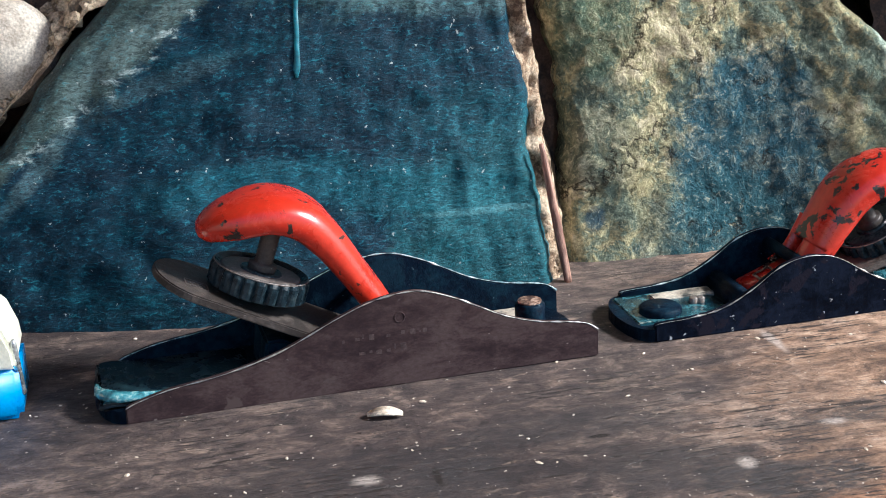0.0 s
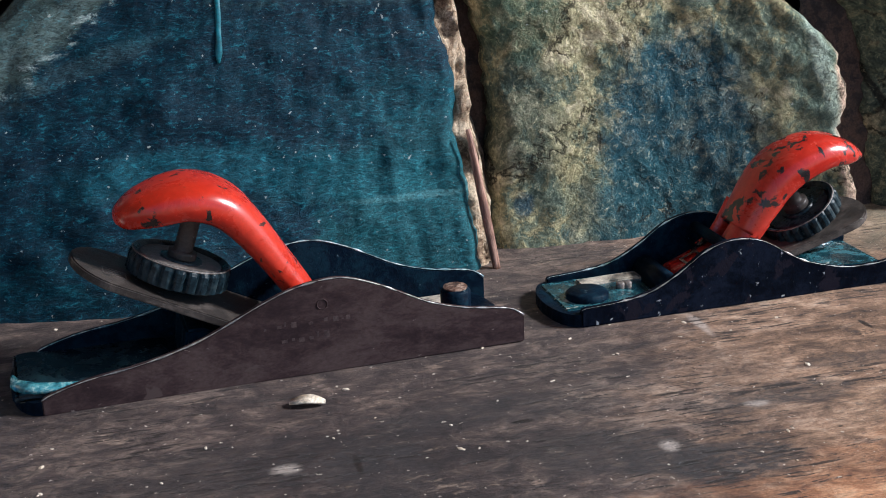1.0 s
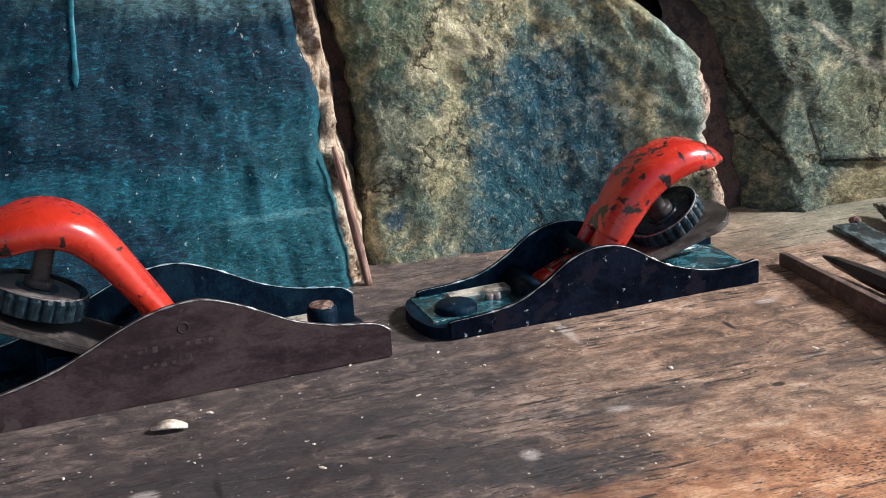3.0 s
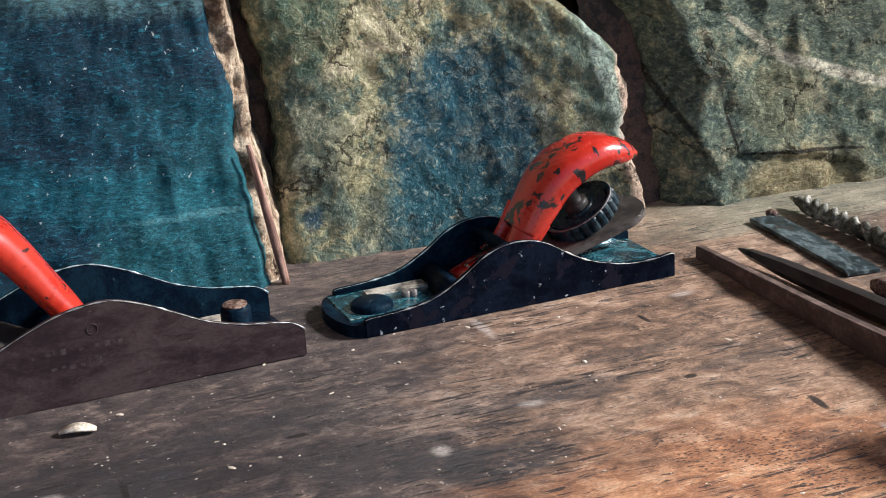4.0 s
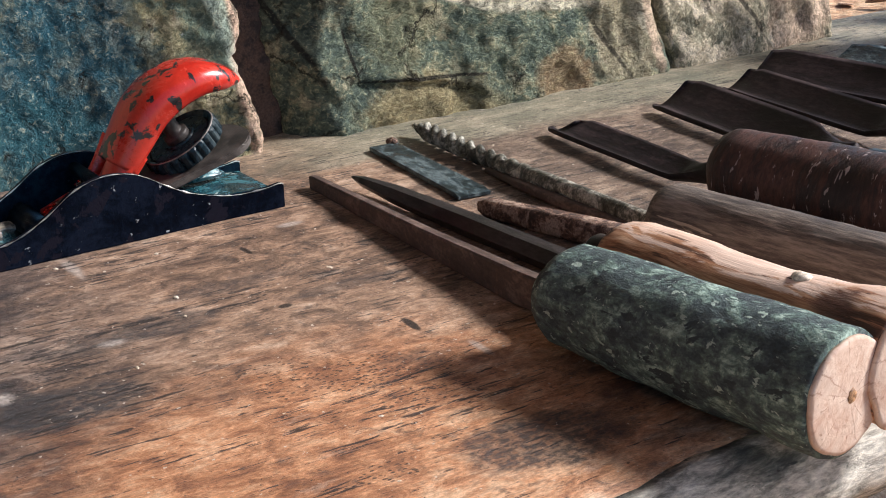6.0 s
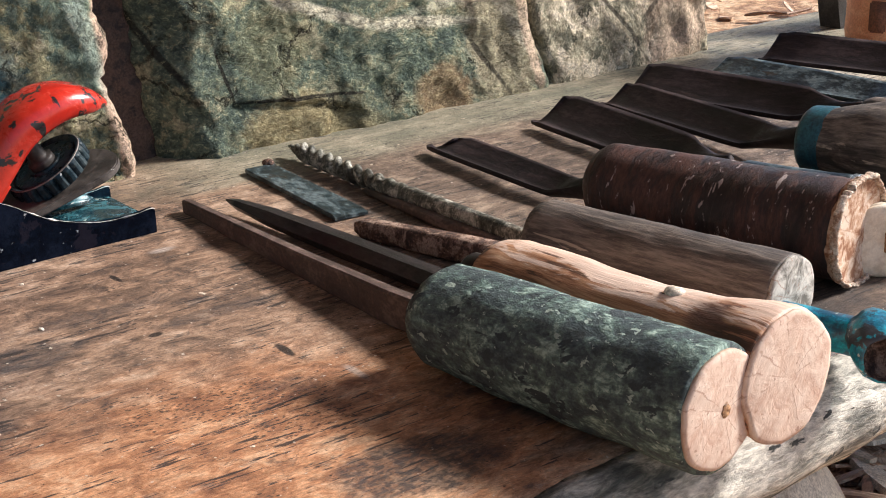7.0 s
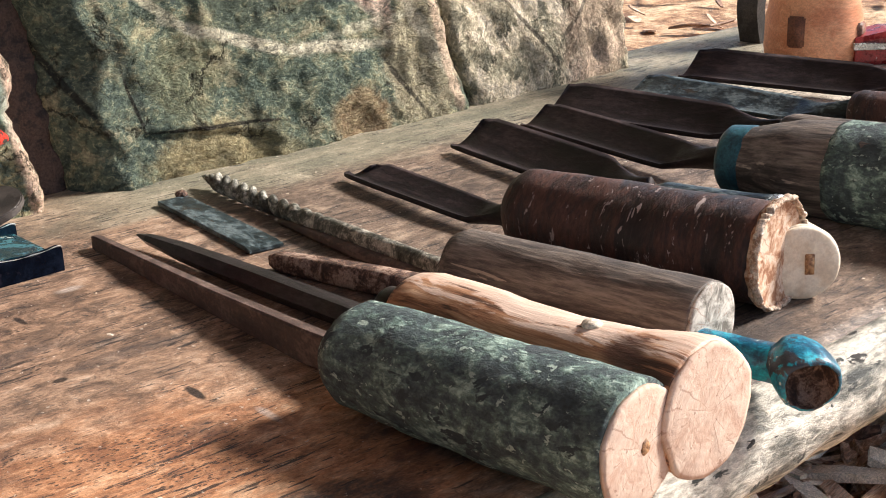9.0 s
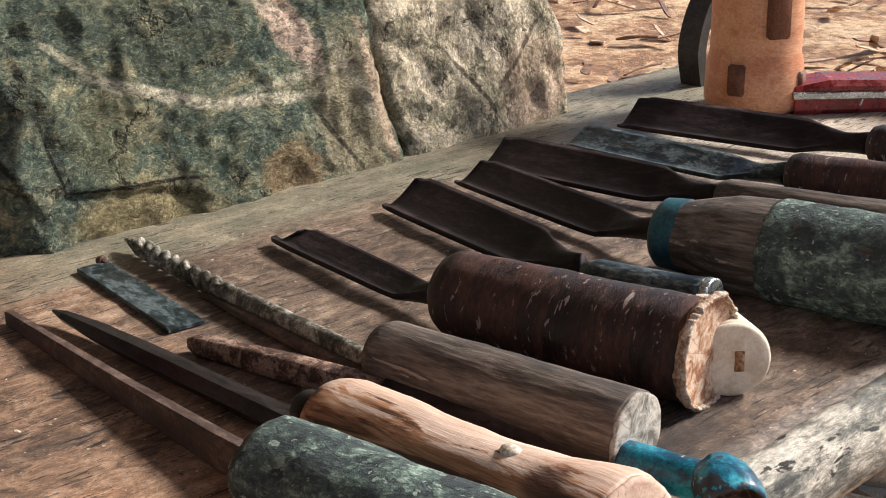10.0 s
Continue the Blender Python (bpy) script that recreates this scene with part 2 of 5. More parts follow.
    bump(nt, b, h, 0.6, 0.0008)
    return m


def peeled_material():
    """Stripped branch: brown figured flank, pale pink towards the sun; that lit side is put into the colour."""
    m, nt, b = nodes_of("peeled_branch_wood")
    raw = coords(nt)
    wob = noise_tex(nt, coords(nt, (0.35, 1, 1)), 60, 6, 0.65, 1.2)
    fine = noise_tex(nt, coords(nt, (0.08, 1, 1)), 520, 5, 0.65, 0.4)
    axes = nt.nodes.new("ShaderNodeSeparateXYZ")
    link(nt, raw, axes.inputs[0])
    up = calc(nt, "ADD", axes.outputs["Z"], calc(nt, "MULTIPLY", axes.outputs["Y"], 0.7))
    sunward = calc(nt, "ADD", up, calc(nt, "MULTIPLY", calc(nt, "SUBTRACT", wob, 0.5), 0.045))
    pale = ramp(nt, wob, [(0.3, (0.58, 0.37, 0.26)), (0.6, (0.76, 0.57, 0.46))])
    lines = noise_tex(nt, coords(nt, (0.10, 1, 1), (0.5, 0, 0)), 150, 5, 0.6, 1.5)
    brown = ramp(nt, lines, [(0.41, (0.09, 0.040, 0.022)), (0.46, (0.30, 0.130, 0.065)), (0.53, (0.50, 0.26, 0.14)), (0.64, (0.62, 0.39, 0.25))])
    col = mix(nt, band(nt, sunward, 0.0095, 0.0115), brown, pale)
    knot = blotch(nt, (0.094, -0.008, 0.012), 0.006, raw, wob, 0.4, (0.8, 1, 1))
    col = mix(nt, calc(nt, "MULTIPLY", knot, 0.85), col, (0.09, 0.040, 0.028))
    hsv = nt.nodes.new("ShaderNodeHueSaturation")
    link(nt, col, hsv.inputs["Color"])
    link(nt, band(nt, fine, 0.3, 0.7, 0.78, 1.15), hsv.inputs["Value"])
    link(nt, hsv.outputs[0], b.inputs["Base Color"])
    b.inputs["Roughness"].default_value = 0.6
    bump(nt, b, calc(nt, "ADD", fine, calc(nt, "MULTIPLY", wob, 0.8)), 0.5, 0.0006)
    return m


def stone_material(name, stops, scale, patches=(), fine=300, streak=(1, 1, 1), rough=0.75, white=0.0, relief=0.0016, lift=None, streaks=(), spread=0.13, cells=0.5, seams=0.0, bevel=None):
    """Stone in ragged patches of tone, with stains, pale streaks, hairline seams and an optional weathered bevel."""
    m, nt, b = nodes_of(name)
    raw = coords(nt)
    v = coords(nt, streak)
    wob = noise_tex(nt, raw, 70, 8, 0.72, 0.4)
    wide = noise_tex(nt, v, scale * 0.9, 6, 0.62, 0.8)
    close = noise_tex(nt, v, scale * 4.5, 8, 0.72, 0.6)
    # ragged patches: cells pushed about by noise
    shake = nt.nodes.new("ShaderNodeTexNoise")
    shake.inputs["Scale"].default_value = 95
    shake.inputs["Detail"].default_value = 6
    shake.inputs["Roughness"].default_value = 0.65
    link(nt, raw, shake.inputs["Vector"])
    push = nt.nodes.new("ShaderNodeVectorMath")
    push.operation = "MULTIPLY_ADD"
    link(nt, shake.outputs["Color"], push.inputs[0])
    push.inputs[1].default_value = (0.030, 0.030, 0.030)
    link(nt, v, push.inputs[2])
    cell = nt.nodes.new("ShaderNodeTexVoronoi")
    cell.inputs["Scale"].default_value = scale * 2.6
    link(nt, push.outputs[0], cell.inputs["Vector"])
    split = nt.nodes.new("ShaderNodeSeparateColor")
    link(nt, cell.outputs["Color"], split.inputs[0])
    patch = split.outputs[0]
    n1 = calc(nt, "ADD", calc(nt, "MULTIPLY", wide, 0.5), calc(nt, "MULTIPLY", close, 0.5))
    n1 = band(nt, n1, 0.5 - spread, 0.5 + spread, 0.12, 0.88)
    tone = calc(nt, "ADD", n1, calc(nt, "MULTIPLY", calc(nt, "SUBTRACT", patch, 0.5), cells))
    n2 = noise_tex(nt, v, fine * 2.2, 6, 0.72, 0.8)
    col = ramp(nt, tone, stops)
    for c, r, colour, amount, sq in patches:
        f = calc(nt, "MULTIPLY", blotch(nt, c, r, raw, wob, 0.22, sq), band(nt, close, 0.40, 0.62, 1.0, 0.8))
        col = mix(nt, calc(nt, "MULTIPLY", f, amount), col, colour)
    if bevel:
        x0, z0, slope, colour, scuff = bevel
        axes = nt.nodes.new("ShaderNodeSeparateXYZ")
        link(nt, raw, axes.inputs[0])
        d = calc(nt, "SUBTRACT", axes.outputs["X"], calc(nt, "MULTIPLY", calc(nt, "SUBTRACT", axes.outputs["Z"], z0), slope))
        d = calc(nt, "ADD", calc(nt, "SUBTRACT", d, x0), calc(nt, "MULTIPLY", calc(nt, "SUBTRACT", wob, 0.5), 0.030))
        col = mix(nt, calc(nt, "MULTIPLY", band(nt, d, -0.003, 0.004, 1, 0), band(nt, close, 0.3, 0.6, 1.0, 0.6)), col, colour)
        line = calc(nt, "MULTIPLY", band(nt, calc(nt, "ABSOLUTE", d), 0.0, 0.007, 1, 0), band(nt, close, 0.50, 0.62))
        col = mix(nt, line, col, scuff)
    for c, ang, length, width, colour, amount in streaks:
        rot = nt.nodes.new("ShaderNodeVectorRotate")
        rot.rotation_type = "Y_AXIS"
        rot.inputs["Center"].default_value = c
        rot.inputs["Angle"].default_value = -radians(ang)
        link(nt, raw, rot.inputs["Vector"])
        f = blotch(nt, c, length, rot.outputs[0], wob, 0.35, (1, 0.05, length / width))
        if colour[0] > 0.1:
            f = calc(nt, "MULTIPLY", f, band(nt, n2, 0.36, 0.52, 0.45, 1.0))
        col = mix(nt, calc(nt, "MULTIPLY", f, amount), col, colour)
    seam = 0.0
    if seams:
        rim = nt.nodes.new("ShaderNodeTexVoronoi")
        rim.feature = "DISTANCE_TO_EDGE"
        rim.inputs["Scale"].default_value = seams
        link(nt, push.outputs[0], rim.inputs["Vector"])
        seam = calc(nt, "MULTIPLY", band(nt, rim.outputs["Distance"], 0.0, 0.035, 1, 0), band(nt, wide, 0.50, 0.58))
        col = mix(nt, calc(nt, "MULTIPLY", seam, 0.8), col, (0.020, 0.018, 0.015))
    if lift:
        flakes = band(nt, n2, 0.54, 0.68)
        col = mix(nt, calc(nt, "MULTIPLY", flakes, lift[1]), col, lift[0])
    hsv = nt.nodes.new("ShaderNodeHueSaturation")
    link(nt, col, hsv.inputs["Color"])
    link(nt, band(nt, n2, 0.32, 0.68, 0.55, 1.45), hsv.inputs["Value"])
    col = hsv.outputs[0]
    if white:
        f = band(nt, noise_tex(nt, raw, 330, 3, 0.6), white, white + 0.03)
        col = mix(nt, calc(nt, "MULTIPLY", f, 0.7), col, (0.5, 0.55, 0.52))
    link(nt, col, b.inputs["Base Color"])
    b.inputs["Roughness"].default_value = rough
    b.inputs["Specular IOR Level"].default_value = 0.2
    h = calc(nt, "ADD", calc(nt, "MULTIPLY", tone, 0.7), calc(nt, "MULTIPLY", n2, 0.5))
    h = calc(nt, "SUBTRACT", h, calc(nt, "MULTIPLY", seam, 1.2)) if seams else h
    bump(nt, b, h, 0.85, relief)
    return m


MAT = {}
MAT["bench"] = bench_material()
MAT["waney"] = simple("whitish_grey_waney_edge", [(0.15, (0.075, 0.082, 0.076)), (0.38, (0.25, 0.24, 0.205)), (0.58, (0.50, 0.465, 0.40)), (0.85, (0.66, 0.62, 0.54))], 70, (0.35, 1, 1), rough=(0.7, 0.85), relief=0.0014, fine=300, strength=0.8, wear=((0.05, 0.055, 0.052), 60, 0.62), specks=((0.03, 0.028, 0.026), 110, 0.65))
MAT["slab_blue"] = stone_material("blue_slate", [(0.1, (0.0012, 0.014, 0.030)), (0.5, (0.0018, 0.027, 0.050)), (0.75, (0.003, 0.048, 0.076)), (0.97, (0.02, 0.13, 0.17))], 28,
    patches=[((-0.14, 0.5, 0.11), 0.035, (0.05, 0.08, 0.075), 0.5, (1, 0.2, 1)), ((0.05, 0.5, 0.02), 0.05, (0.03, 0.15, 0.17), 0.6, (1, 0.2, 1)), ((0.0, 0.5, 0.085), 0.055, (0.002, 0.022, 0.042), 0.5, (0.8, 0.2, 1.2)), ((0.0, 0.5, 0.145), 0.03, (0.10, 0.20, 0.19), 0.35, (0.5, 0.2, 1.2))],
    streaks=[((-0.100, 0.52, 0.112), -35, 0.035, 0.0050, (0.28, 0.38, 0.36), 0.25), ((-0.125, 0.52, 0.090), -62, 0.028, 0.0045, (0.22, 0.33, 0.33), 0.25), ((-0.085, 0.52, 0.098), -18, 0.030, 0.0040, (0.20, 0.32, 0.33), 0.12), ((-0.145, 0.52, 0.062), -48, 0.022, 0.0035, (0.20, 0.31, 0.32), 0.25), ((0.03, 0.52, 0.125), 5, 0.05, 0.008, (0.16, 0.27, 0.26), 0.3), ((0.04, 0.52, 0.035), 0, 0.03, 0.0015, (0.10, 0.24, 0.26), 0.6), ((0.02, 0.52, 0.045), 3, 0.045, 0.010, (0.03, 0.20, 0.25), 0.25), ((-0.05, 0.52, 0.055), -2, 0.05, 0.009, (0.02, 0.15, 0.20), 0.4), ((0.045, 0.52, 0.075), 4, 0.03, 0.012, (0.03, 0.19, 0.23), 0.15)],
    fine=230, streak=(0.55, 1, 1.3), rough=0.6, white=0.69, spread=0.2, lift=((0.03, 0.20, 0.25), 0.42), relief=0.0013, cells=0.15, bevel=(-0.1165, 0.091, 1.35, (0.075, 0.115, 0.105), (0.42, 0.52, 0.50)))
MAT["slab_ochre"] = stone_material("ochre_stone", [(0.05, (0.085, 0.115, 0.090)), (0.3, (0.17, 0.215, 0.16)), (0.5, (0.30, 0.285, 0.165)), (0.7, (0.43, 0.385, 0.22)), (0.95, (0.60, 0.53, 0.35))], 36,
    patches=[((0.172, 0.55, 0.040), 0.037, (0.020, 0.085, 0.120), 1.0, (1, 0.2, 0.75)), ((0.155, 0.55, 0.0), 0.036, (0.024, 0.098, 0.125), 0.95, (1, 0.2, 1)), ((0.10, 0.55, 0.055), 0.02, (0.06, 0.09, 0.075), 0.8, (1, 0.2, 0.7)), ((0.10, 0.55, 0.11), 0.02, (0.07, 0.12, 0.08), 0.8, (1, 0.2, 0.8)), ((0.235, 0.55, 0.07), 0.02, (0.16, 0.22, 0.17), 0.7, (1.4, 0.2, 0.6)), ((0.095, 0.55, 0.02), 0.006, (0.02, 0.06, 0.10), 0.8, (1, 0.2, 1))],
    fine=180, rough=0.8, white=0.71, lift=((0.54, 0.48, 0.30), 0.4), relief=0.0036, cells=0.45, seams=24,
    streaks=[((0.2480, 0.55, 0.075), 92, 0.045, 0.0045, (0.58, 0.40, 0.30), 0.85), ((0.120, 0.55, 0.03), 80, 0.03, 0.008, (0.42, 0.36, 0.18), 0.35), ((0.2475, 0.55, 0.02), 86, 0.045, 0.0045, (0.58, 0.40, 0.30), 0.9), ((0.236, 0.55, 0.075), 78, 0.035, 0.004, (0.42, 0.50, 0.42), 0.7), ((0.21, 0.55, 0.04), 75, 0.035, 0.003, (0.30, 0.34, 0.26), 0.6)])
MAT["slab_green"] = stone_material("grey_green_stone", [(0.05, (0.042, 0.060, 0.052)), (0.35, (0.098, 0.130, 0.100)), (0.6, (0.17, 0.198, 0.136)), (0.8, (0.28, 0.265, 0.165)), (0.98, (0.44, 0.39, 0.25))], 32,
    patches=[((0.345, 0.53, 0.0), 0.03, (0.34, 0.26, 0.13), 0.8, (0.75, 0.2, 1.5)), ((0.425, 0.53, 0.005), 0.018, (0.33, 0.20, 0.10), 0.7, (1, 0.2, 1)), ((0.285, 0.53, 0.03), 0.03, (0.07, 0.095, 0.08), 0.4, (1.5, 0.2, 0.6)), ((0.468, 0.53, 0.03), 0.028, (0.38, 0.31, 0.20), 0.75, (1.2, 0.2, 0.7)), ((0.38, 0.53, 0.03), 0.03, (0.06, 0.085, 0.065), 0.6, (1, 0.2, 1)), ((0.33, 0.53, 0.045), 0.018, (0.16, 0.16, 0.09), 0.6, (1, 0.2, 1)), ((0.37, 0.53, 0.085), 0.03, (0.07, 0.085, 0.06), 0.6, (0.8, 0.2, 1))],
    streaks=[((0.322, 0.53, 0.075), 38, 0.022, 0.0022, (0.46, 0.43, 0.31), 0.9), ((0.362, 0.53, 0.056), 19, 0.036, 0.0030, (0.58, 0.53, 0.40), 1.0), ((0.415, 0.53, 0.045), 6, 0.034, 0.0030, (0.58, 0.53, 0.40), 1.0), ((0.440, 0.53, 0.053), -6, 0.026, 0.0026, (0.52, 0.49, 0.36), 0.9), ((0.47, 0.53, 0.045), 60, 0.03, 0.004, (0.46, 0.41, 0.31), 0.8), ((0.434, 0.53, 0.078), 60, 0.028, 0.0085, (0.80, 0.60, 0.47), 1.0), ((0.483, 0.53, 0.035), 78, 0.04, 0.004, (0.60, 0.44, 0.32), 0.8), ((0.30, 0.53, 0.055), 75, 0.04, 0.0025, (0.03, 0.035, 0.03), 0.5), ((0.395, 0.53, 0.10), 20, 0.04, 0.003, (0.36, 0.35, 0.26), 0.6), ((0.275, 0.53, 0.05), 65, 0.03, 0.0016, (0.02, 0.02, 0.018), 0.85), ((0.455, 0.53, 0.02), 55, 0.02, 0.0014, (0.03, 0.025, 0.02), 0.8), ((0.345, 0.53, 0.019), 4, 0.036, 0.0009, (0.015, 0.012, 0.01), 0.9), ((0.303, 0.53, 0.035), 78, 0.014, 0.0009, (0.015, 0.012, 0.01), 0.9)],
    fine=170, streak=(0.8, 1, 1.2), rough=0.8, lift=((0.42, 0.38, 0.22), 0.45), relief=0.0038, cells=0.4, seams=20)
MAT["slab_tan"] = stone_material("tan_grey_stone", [(0.05, (0.15, 0.14, 0.10)), (0.35, (0.35, 0.31, 0.215)), (0.6, (0.53, 0.45, 0.315)), (0.9, (0.70, 0.60, 0.46))], 30,
    patches=[((0.60, 0.53, 0.02), 0.03, (0.60, 0.42, 0.30), 0.6, (1, 0.2, 1)), ((0.56, 0.53, 0.07), 0.02, (0.14, 0.13, 0.11), 0.6, (1, 0.2, 0.8))],
    fine=170, rough=0.8, lift=((0.60, 0.52, 0.38), 0.4), relief=0.0038, cells=0.8, seams=26,
    streaks=[((0.55, 0.53, 0.03), 50, 0.04, 0.0016, (0.05, 0.04, 0.03), 0.8), ((0.59, 0.53, 0.045), -40, 0.03, 0.0016, (0.05, 0.04, 0.03), 0.7), ((0.60, 0.53, 0.01), -20, 0.03, 0.007, (0.62, 0.46, 0.34), 0.7)])
MAT["mortar"] = simple("dark_earth_mortar", [(0.3, (0.030, 0.021, 0.018)), (0.6, (0.090, 0.056, 0.043))], 60, relief=0.003, rough=(0.8, 0.95))
MAT["clay"] = simple("dry_clay", [(0.2, (0.16, 0.10, 0.06)), (0.45, (0.44, 0.31, 0.20)), (0.7, (0.62, 0.49, 0.35))], 90, relief=0.002, rough=(0.85, 0.95), strength=0.9)
MAT["torn_wood"] = simple("torn_wood_fibres", [(0.25, (0.36, 0.21, 0.13)), (0.5, (0.60, 0.44, 0.33)), (0.8, (0.78, 0.66, 0.54))], 240, rough=(0.8, 0.9), relief=0.0006, strength=0.9)
MAT["twig"] = simple("pink_twig_wood", [(0.3, (0.22, 0.11, 0.08)), (0.6, (0.45, 0.26, 0.19))], 200, (0.12, 1, 1), relief=0.0006)
MAT["drip"] = simple("turquoise_paint_drip", [(0.3, (0.003, 0.085, 0.12)), (0.7, (0.006, 0.16, 0.21))], 120, rough=(0.4, 0.5), relief=0.0002, vary=0.1)
MAT["boulder"] = simple("pale_boulder", [(0.25, (0.42, 0.36, 0.29)), (0.7, (0.62, 0.56, 0.47))], 40, relief=0.0007, rough=(0.8, 0.95))
MAT["gravel"] = simple("gravel", [(0.3, (0.20, 0.15, 0.10)), (0.5, (0.50, 0.39, 0.26)), (0.7, (0.68, 0.56, 0.40))], 90, relief=0.0006, rough=(0.8, 0.95))
MAT["ground"] = simple("leaf_strewn_earth", [(0.3, (0.27, 0.14, 0.078)), (0.5, (0.51, 0.30, 0.165)), (0.7, (0.66, 0.46, 0.29))], 22, relief=0.01, fine=90, rough=(0.85, 0.95), strength=0.8, grit=1.0)
MAT["chipwood"] = simple("fresh_wood_chip", [(0.3, (0.36, 0.20, 0.12)), (0.5, (0.58, 0.38, 0.25)), (0.7, (0.72, 0.55, 0.40))], 80, (0.2, 1, 1), relief=0.0005, rough=(0.6, 0.8))
MAT["darkchip"] = simple("brown_bark_chip", [(0.3, (0.10, 0.055, 0.038)), (0.6, (0.32, 0.18, 0.12))], 80, (0.3, 1, 1), relief=0.0006, rough=(0.7, 0.9))
MAT["palechip"] = simple("pale_wood_chip", [(0.3, (0.60, 0.50, 0.38)), (0.7, (0.80, 0.70, 0.58))], 120, relief=0.0003, rough=(0.6, 0.8))
MAT["plaster"] = simple("unseen_wall_render", [(0.3, (0.22, 0.19, 0.16)), (0.7, (0.32, 0.28, 0.24))], 6, relief=0.003, rough=(0.85, 0.95), fine=60, grit=1.0)
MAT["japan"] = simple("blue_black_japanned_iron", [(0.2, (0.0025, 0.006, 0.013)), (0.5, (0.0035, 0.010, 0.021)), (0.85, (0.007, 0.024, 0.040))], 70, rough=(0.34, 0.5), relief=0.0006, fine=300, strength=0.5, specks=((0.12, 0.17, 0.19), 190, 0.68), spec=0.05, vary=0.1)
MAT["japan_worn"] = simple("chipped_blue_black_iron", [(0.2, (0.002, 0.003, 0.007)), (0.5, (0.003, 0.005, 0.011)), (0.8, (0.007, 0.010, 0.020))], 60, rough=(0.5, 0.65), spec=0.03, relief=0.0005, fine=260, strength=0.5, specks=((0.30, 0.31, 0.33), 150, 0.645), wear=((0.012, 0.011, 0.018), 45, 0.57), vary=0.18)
MAT["teal_gloss"] = simple("teal_gloss_enamel", [(0.2, (0.004, 0.02, 0.03)), (0.5, (0.012, 0.06, 0.08)), (0.85, (0.06, 0.20, 0.23))], 90, rough=(0.12, 0.3), relief=0.0004, coat=0.6, wear=((0.5, 0.52, 0.46), 60, 0.64), vary=0.1)
MAT["black_gloss"] = simple("glossy_black_enamel", [(0.2, (0.002, 0.004, 0.007)), (0.6, (0.004, 0.010, 0.016)), (0.9, (0.02, 0.05, 0.06))], 70, rough=(0.12, 0.32), relief=0.0006, fine=200, strength=0.5, spec=0.5, coat=0.4, vary=0.1)
MAT["lip_enamel"] = simple("chipped_teal_white_enamel", [(0.2, (0.02, 0.10, 0.13)), (0.45, (0.09, 0.33, 0.38)), (0.65, (0.45, 0.62, 0.58)), (0.85, (0.72, 0.72, 0.62))], 60, (1, 0.6, 1), rough=(0.12, 0.3), relief=0.0003, coat=0.5, vary=0.15)
MAT["cream_pale"] = simple("pale_cream_enamel", [(0.2, (0.10, 0.10, 0.09)), (0.45, (0.42, 0.37, 0.30)), (0.8, (0.66, 0.60, 0.50))], 70, rough=(0.35, 0.5), relief=0.0003, vary=0.15)
MAT["bare_steel"] = simple("mauve_oxidised_steel", [(0.2, (0.026, 0.016, 0.018)), (0.5, (0.042, 0.026, 0.027)), (0.8, (0.064, 0.043, 0.042))], 60, (0.5, 1, 1), rough=(0.5, 0.65), metal=0.0, spec=0.12, relief=0.0002, fine=500, strength=0.3, wear=((0.070, 0.050, 0.048), 50, 0.66), specks=((0.16, 0.13, 0.12), 190, 0.68), vary=0.18)
MAT["edge_steel"] = simple("bright_worn_edge", [(0.3, (0.30, 0.30, 0.30)), (0.7, (0.5, 0.48, 0.45))], 90, rough=(0.35, 0.5), metal=0.7, relief=0.0001)
MAT["edge_dull"] = simple("dull_rubbed_steel", [(0.3, (0.12, 0.10, 0.09)), (0.7, (0.24, 0.21, 0.19))], 90, rough=(0.4, 0.6), metal=0.2, relief=0.0001)
MAT["wheel_black"] = simple("worn_blue_black_wheel", [(0.3, (0.008, 0.016, 0.022)), (0.6, (0.013, 0.027, 0.036)), (0.8, (0.04, 0.055, 0.06))], 90, rough=(0.25, 0.4), relief=0.0002, spec=0.2)
MAT["stamp_steel"] = simple("worn_stamp", [(0.3, (0.034, 0.021, 0.022)), (0.7, (0.062, 0.042, 0.041))], 160, rough=(0.5, 0.65), relief=0.0001, spec=0.3)
MAT["edge_glint"] = simple("teal_glint_edge", [(0.3, (0.14, 0.25, 0.28)), (0.7, (0.55, 0.64, 0.66))], 90, rough=(0.2, 0.35), relief=0.0001, coat=0.4)
MAT["red"] = simple("red_enamel", [(0.3, (0.50, 0.022, 0.008)), (0.7, (0.60, 0.035, 0.014))], 25, rough=(0.25, 0.36), relief=0.00025, fine=180, strength=0.25, specks=((0.03, 0.015, 0.012), 85, 0.615), coat=0.35, vary=0.1)
MAT["red_chipped"] = simple("chipped_red_enamel", [(0.3, (0.48, 0.022, 0.012)), (0.7, (0.60, 0.04, 0.022))], 25, rough=(0.2, 0.34), relief=0.0004, fine=180, strength=0.3, specks=((0.02, 0.018, 0.02), 66, 0.556), coat=0.35, vary=0.1)
MAT["iron_blade"] = simple("brown_oxidised_blade", [(0.3, (0.040, 0.033, 0.030)), (0.7, (0.085, 0.070, 0.062))], 90, (0.8, 1, 1), rough=(0.45, 0.65), metal=0.1, relief=0.0003, spec=0.3, vary=0.2, specks=((0.26, 0.24, 0.22), 160, 0.67))
MAT["dark_iron"] = simple("dark_forged_iron", [(0.2, (0.010, 0.007, 0.008)), (0.5, (0.021, 0.0145, 0.016)), (0.8, (0.050, 0.034, 0.035))], 55, (0.35, 1, 1), rough=(0.5, 0.7), metal=0.0, spec=0.22, relief=0.0005, fine=260)
